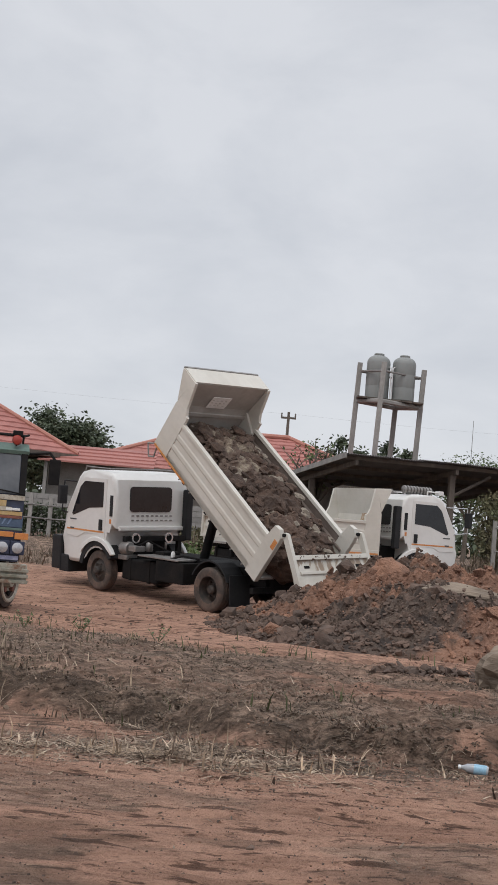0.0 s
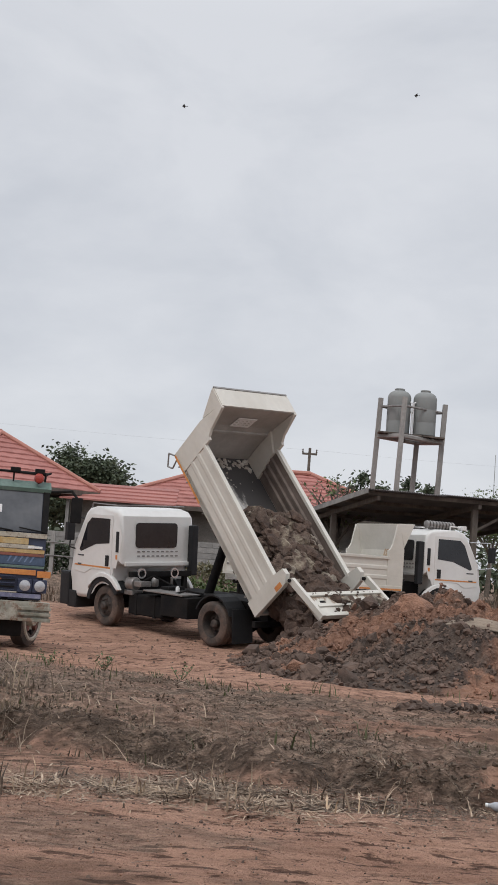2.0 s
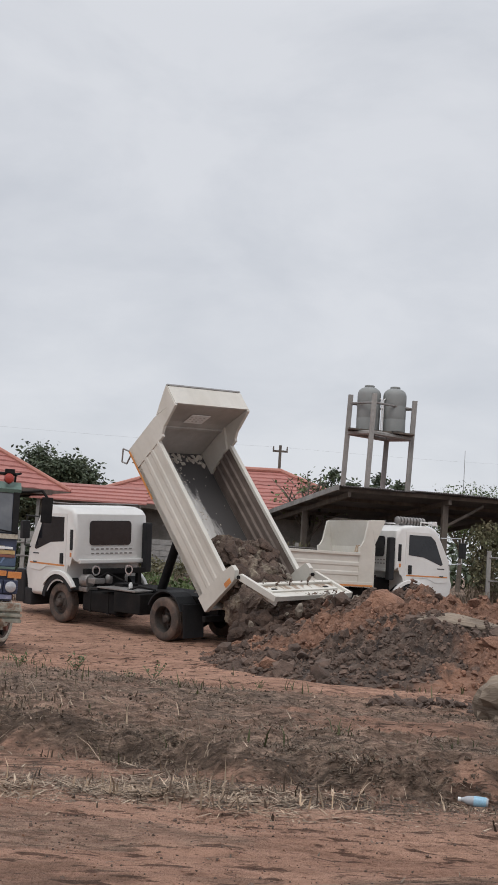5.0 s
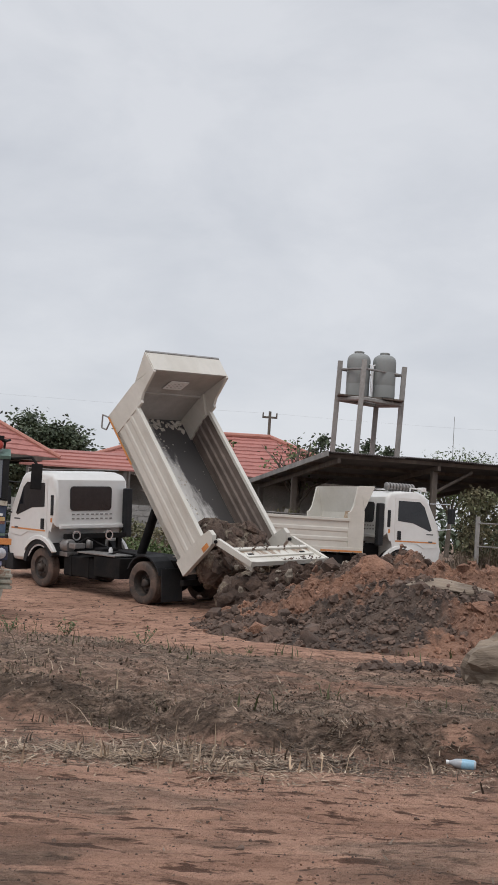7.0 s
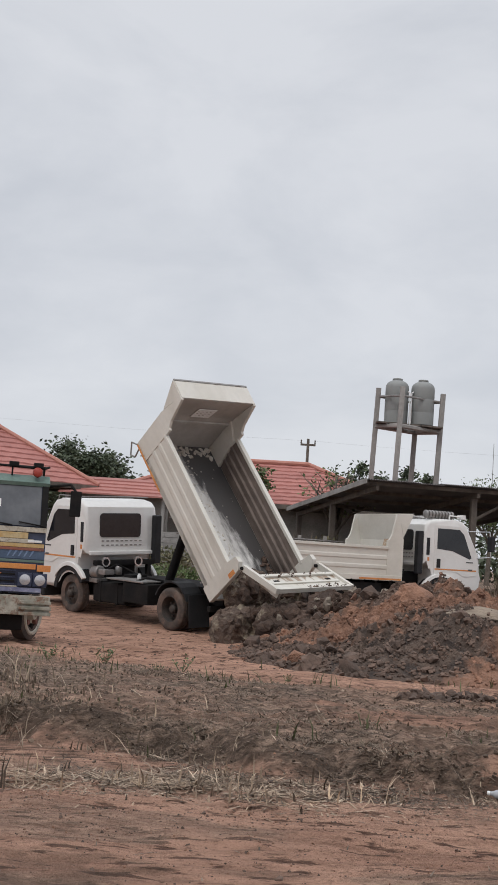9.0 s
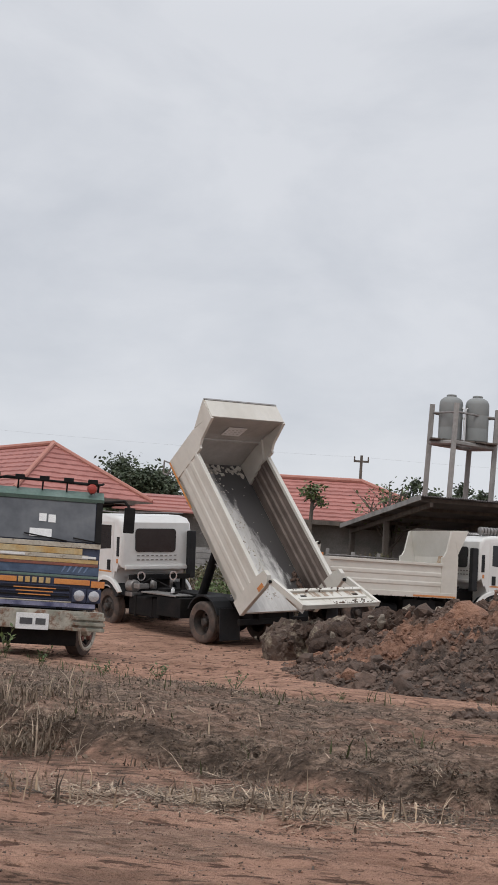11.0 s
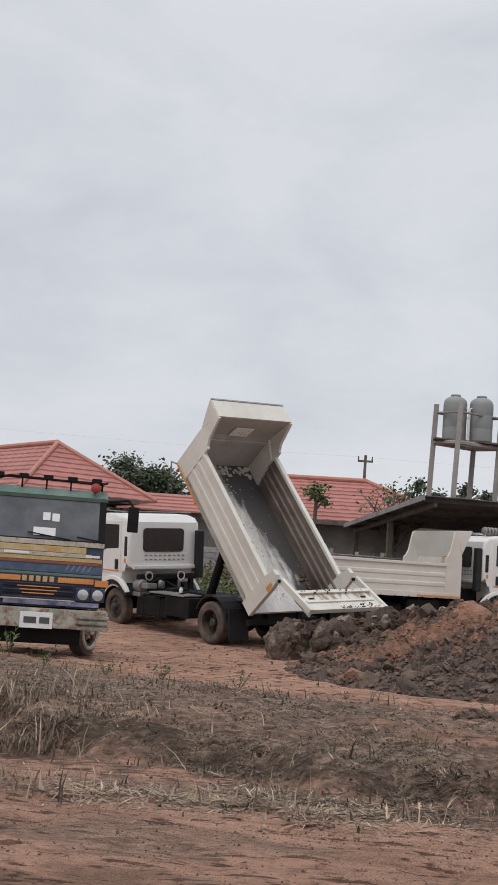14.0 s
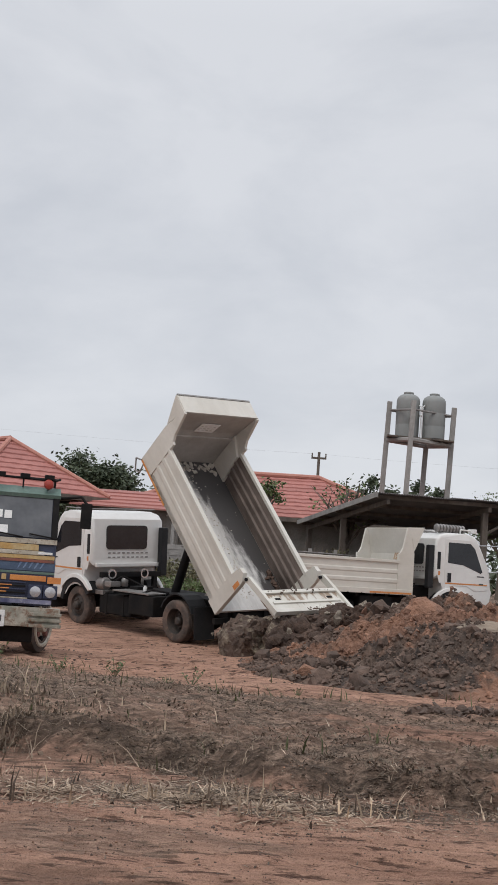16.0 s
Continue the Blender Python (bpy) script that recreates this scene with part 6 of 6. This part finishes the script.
scrub("hedge", 7.3, 14.5, 37.2, 38.6, 1.9, 15000, "scrub", "dull green and brown scrub along the fence", 3)
scrub("vines", -9.5, -5.2, 36.9, 37.6, 0.95, 5000, "leaf", "dark vines over the fence", 5)
scrub("shrubs", -5.6, 1.0, 38.5, 40.5, 0.7, 5000, "scrub", "low green shrubs before the block wall", 7)
scrub("green_shrubs", -3.4, -0.4, 33.5, 35, 0.55, 2600, "leaf_pale", "low bright green shrubs behind the truck", 9)
scrub("tall_stalks", 0.5, 6.0, 41.0, 42.0, 1.3, 2200, "scrub", "thin dry stalks beneath the shed roof", 12)
scrub("far_scrub", -40, 45, 70, 78, 2.6, 16000, "leaf", "far dark tree line", 15, 0.45)


# ---- plastic bottle ----
bottle = thing("water_bottle", Matrix.Translation((1.785, 8.72, float(ground_height(1.785, 8.72)) + 0.035)) @ pose(0, 0, 0, 0, 92, -14) @ Matrix.Diagonal((1, 1, 0.88, 1)), "empty clear plastic bottle with a blue label on the grass", "bottle")
part("body", lathe([(0.028, 0.11), (0.034, 0.10), (0.035, 0.06), (0.033, 0.05), (0.035, 0.04), (0.035, -0.02), (0.03, -0.06), (0.016, -0.09), (0.013, -0.11)], seg=22), "water_bottle", bottle, smooth=True)
part("label", lathe([(0.0362, 0.095), (0.0366, 0.09), (0.0366, 0.0), (0.0362, -0.005)], seg=22), "label_blue", bottle, "blue paper label", True)
part("cap", lathe([(0.0145, -0.13), (0.0155, -0.125), (0.0155, -0.108)], seg=16), "paper", bottle, "white cap", True)


# ---- birds ----
def bird():
    b = thing("bird", pose(0, 0, 0), "small dark bird flying under grey clouds", "bird", "flying birds")
    part("body", lathe([(0.006, -0.09), (0.03, -0.05), (0.04, 0.0), (0.032, 0.05), (0.028, 0.08), (0.004, 0.12)], pose(0, 0, 0, -90, 0, 0), 10), "bird", b)
    part("tail", prism([(-0.012, -0.08), (-0.05, -0.18), (0, -0.15), (0.05, -0.18), (0.012, -0.08)], -0.004, 0.004, "z"), "bird", b)
    wings = []
    for s in (-1, 1):
        wings.append(part("wing", prism([(0, 0.05), (s * 0.12, 0.065), (s * 0.26, -0.03), (s * 0.12, -0.02), (0, -0.05)], -0.005, 0.005, "z"), "bird", b, m=Matrix.Translation((s * 0.025, 0, 0.01))))
    return b, wings


BIRDS = [bird() for k in range(3)]


# ---- the load: slabs and clods that ride in the tipping body, slide out and come to rest on the heap ----
def slab_mesh(seed, lx, ly, lz, mat):
    """A ragged slab of loose soil: lx across, ly along, lz thick."""
    bm = bmesh.new()
    bmesh.ops.create_cube(bm, size=1.0)
    bmesh.ops.subdivide_edges(bm, edges=bm.edges[:], cuts=31, use_grid_fill=True)
    for v in bm.verts:
        p = Vector((v.co.x * lx, v.co.y * ly, v.co.z * lz))
        d = noise.noise_vector(p * 2.2 + Vector((seed * 5.7, 0, 0))) * 0.13 + noise.noise_vector(p * 6.0 + Vector((0, seed * 3.3, 0))) * 0.075 + noise.noise_vector(p * 12.0) * 0.045 + noise.noise_vector(p * 22.0) * 0.022
        d.x *= 0.3
        p *= 1.13 - 0.46 * (v.co.length / 0.866) ** 3
        bulge = 1 - 0.25 * (abs(v.co.x) * 2) ** 3 if v.co.z > 0 else 1
        v.co = Vector((p.x, p.y, p.z * bulge)) + d
    me = bpy.data.meshes.new("soil_slab")
    bm.to_mesh(me)
    bm.free()
    me.materials.append(M[mat])
    return me


def make_load():
    rng = random.Random(21)
    meshes = {c: [lump_mesh("load_clod", 30 + k + 7 * i, c, 0.8, 0.36) for k in range(5)] for i, c in enumerate(("load", "grey_clod"))}
    out = []
    for i in range(7):
        o = new("soil_slab", slab_mesh(i + 1, 1.72, 0.74, 0.78 + 0.06 * (i % 3), "load_crust" if i > 3 else "load"))
        tagged(o, "ragged slab of damp brown soil from the load", "soil slab", "slabs of the load")
        out.append((o, 0.2 + i * 0.56, 0.0, 0.36, 1.0, 0.0, 0.15 + 0.7 * ((i * 3) % 7) / 7))
    for k in range(300):
        s = rng.choice((0.07, 0.09, 0.12, 0.15, 0.19, 0.24, 0.3))
        mat = "load" if rng.random() < 0.75 else "grey_clod"
        o = new("soil_clod", meshes[mat][k % 5])
        o.scale = (s, s * 1.1, s * 0.8)
        tagged(o, "damp brown clod of the tipped load" if mat == "load" else "pale crusted clod of the tipped load", "soil clod", "clods of the load")
        out.append((o, rng.uniform(-0.05, 3.8), rng.uniform(-0.78, 0.78), 0.70 + rng.uniform(-0.05, 0.06), s, rng.uniform(0, 360), rng.uniform(0, 1)))
    return out


LOAD = make_load()
for k, (holder, spots, mat, label) in enumerate(LATER):
    lumps_joined("stuck_soil", spots, mat, label, "soil", holder, 31 + k)


# ---- what moves ----
HEAD, LEAN, NOSE = 46.86, -3.84, 1.3
TRUCK_AT = Vector((0.194, 24.98, -0.05))
# seconds: metres driven, degrees of tip, degrees by which the tailgate has swung
DRIVE_T, DRIVE_S = (0, 1.5, 2, 3.5, 5, 9, 9.5, 10.0, 10.3, 11.3, 12.5, 14.0, 14.5, 16), (0, 0.31, 0.59, 0.93, 1.234, 1.95, 2.29, 2.65, 2.71, 2.68, 2.60, 2.52, 2.36, 2.11)
TIP_T, TIP_A = (0, 1.5, 2, 3.5, 5, 9, 9.5, 12.5, 14.5, 16), (37.6, 45.6, 48.5, 49.7, 50.0, 50.3, 50.1, 48.9, 48.7, 48.9)
GATE_T, GATE_A = (0, 1, 2, 3, 5, 9.5, 10.2, 11.3, 12.5, 14, 16), (60, 68, 102, 114, 120, 118, 116, 113, 111, 107, 103)
SLIDE_T, SLIDE_D = (0, 1.0, 1.5, 2.0, 2.5, 3.5, 5.0, 7.0, 8.5, 10.0, 11.5, 16), (0, 0.55, 1.2, 1.8, 2.1, 2.4, 2.65, 3.1, 3.55, 4.1, 4.7, 4.75)


def truck_pose(t):
    s = float(np.interp(t, DRIVE_T, DRIVE_S))
    m = pose(0, 0, 0, 0, 0, 90 - HEAD) @ pose(0, 0, 0, NOSE, 0, 0) @ pose(0, 0, 0, 0, LEAN, 0)
    p = TRUCK_AT + (m.to_3x3() @ Vector((0, 1, 0))) * s
    return Matrix.Translation(p) @ m


def bed_pose(t):
    return Matrix.Translation((0.08, HINGE_Y, HINGE_Z)) @ pose(0, 0, 0, float(np.interp(t, TIP_T, TIP_A)), 0, 0)


def motions():
    times = [k * 0.25 for k in range(65)]
    walk(tipping, [(t, truck_pose(t)) for t in times])
    walk(tipping_bed, [(t, bed_pose(t)) for t in times])
    hinge = tipping_gate.matrix_basis.translation.copy()
    walk(tipping_gate, [(t, Matrix.Translation(hinge) @ pose(0, 0, 0, -float(np.interp(t, GATE_T, GATE_A)), 0, 0)) for t in times])
    for w in tipping_wheels:
        at = w.matrix_basis.translation.copy()
        walk(w, [(t, Matrix.Translation(at) @ pose(0, 0, 0, -math.degrees(float(np.interp(t, DRIVE_T, DRIVE_S)) / TYRE), 0, 0)) for t in times])
    foot = Vector((0, 1.35, 0.85))
    lower, upper = [], []
    for t in times:
        top = bed_pose(t) @ Vector((0, 2.55, BED_UP - 0.1))
        turn = (top - foot).to_track_quat("Z", "Y").to_matrix().to_4x4()
        lower.append((t, Matrix.Translation(foot) @ turn))
        upper.append((t, Matrix.Translation(top) @ turn))
    walk(hoist, lower)
    walk(hoist_rod, upper)

    # the load
    for o, u, v, w, size, spin, luck in LOAD:
        scale = Matrix.Diagonal((*o.scale, 1))
        leave = float(np.interp(u + 0.15, SLIDE_D, SLIDE_T))
        edge_m = truck_pose(leave) @ bed_pose(leave)
        lip = edge_m @ Vector((v, BED_OFF - 0.15, BED_UP + w))
        back = (truck_pose(leave).to_3x3() @ Vector((0, -1, 0)))
        layer = u / 3.9
        rest = Vector((lip.x, lip.y, 0)) + back * (0.35 + 0.55 * luck) * (1.0 - 0.5 * layer)
        pile = 0.55 * (1 - 0.35 * layer) * luck + 0.12
        rest += truck_pose(leave).to_3x3() @ Vector((0.8 * (luck - 0.5) - 0.65 * max(0.0, layer) ** 1.5, 0.1 + 0.25 * (1 - luck), 0))
        rest.z = float(ground_height(rest.x, rest.y)) + max(0.4 * float(mound_height(rest.x, rest.y)), 0) + (0.2 + 0.95 * pile if size < 0.5 else 0.2 + 0.34 * luck * (1 - 0.6 * max(0.0, layer)))
        drop = 0.35 + 0.6 * luck
        rows = []
        for t in times:
            if t <= leave:
                d = float(np.interp(t, SLIDE_T, SLIDE_D))
                m = truck_pose(t) @ bed_pose(t) @ Matrix.Translation((v, BED_OFF + u - d, BED_UP + w)) @ pose(0, 0, 0, 0, 0, spin)
            elif t <= leave + drop + 0.25:
                k = min(1.0, (t - leave) / (drop + 0.2))
                p = Vector((lip.x + (rest.x - lip.x) * k, lip.y + (rest.y - lip.y) * k, lip.z + (rest.z - lip.z) * k * k))
                m = Matrix.Translation(p) @ edge_m.to_quaternion().to_matrix().to_4x4() @ pose(0, 0, 0, (-44 - 16 * luck) * k, 22 * (luck - 0.5) * k, spin)
            else:
                m = Matrix.Translation(rest) @ edge_m.to_quaternion().to_matrix().to_4x4() @ pose(0, 0, 0, -44 - 16 * luck, 22 * (luck - 0.5), spin)
            rows.append((t, m))
        keep = [r for k, r in enumerate(rows) if k in (0, len(rows) - 1) or r[0] <= leave + drop + 0.8]
        walk(o, keep)

    # birds
    lines = (((0.8, 8.1, 28.3), (1.5, -0.6, 25.8), (2.0, -5.8, 24.6), (2.8, -12.9, 22.3), (3.0, -14.7, 21.65)),
             ((2.0, 6.0, 26.0), (2.4, -0.8, 25.5), (2.8, -7.0, 25.0), (3.2, -12.9, 24.7)),
             ((7.3, 10.0, 16.8), (7.6, 4.1, 17.1), (7.9, -2.3, 17.4), (8.3, -11.9, 17.1)))
    for (b, wings), pts in zip(BIRDS, lines):
        tt, xx, zz = ([p[i] for p in pts] for i in range(3))
        v0, v1 = (xx[1] - xx[0]) / (tt[1] - tt[0]), (xx[-1] - xx[-2]) / (tt[-1] - tt[-2])
        rows = []
        for t in [k * 0.25 for k in range(65)]:
            x = float(np.interp(t, tt, xx)) + v0 * min(0.0, t - tt[0]) + v1 * max(0.0, t - tt[-1])
            z = float(np.interp(t, tt, zz)) + 0.4 * max(0.0, t - tt[-1])
            rows.append((t, Matrix.Translation((x, 60, z)) @ pose(0, 0, 0, 0, 0, 90)))
        walk(b, rows)
        for wing, s in zip(wings, (-1, 1)):
            at = wing.matrix_basis.translation.copy()
            walk(wing, [(k * 0.1, Matrix.Translation(at) @ pose(0, 0, 0, 0, s * 38 * math.sin(k * 2.2), 0)) for k in range(161)])


motions()
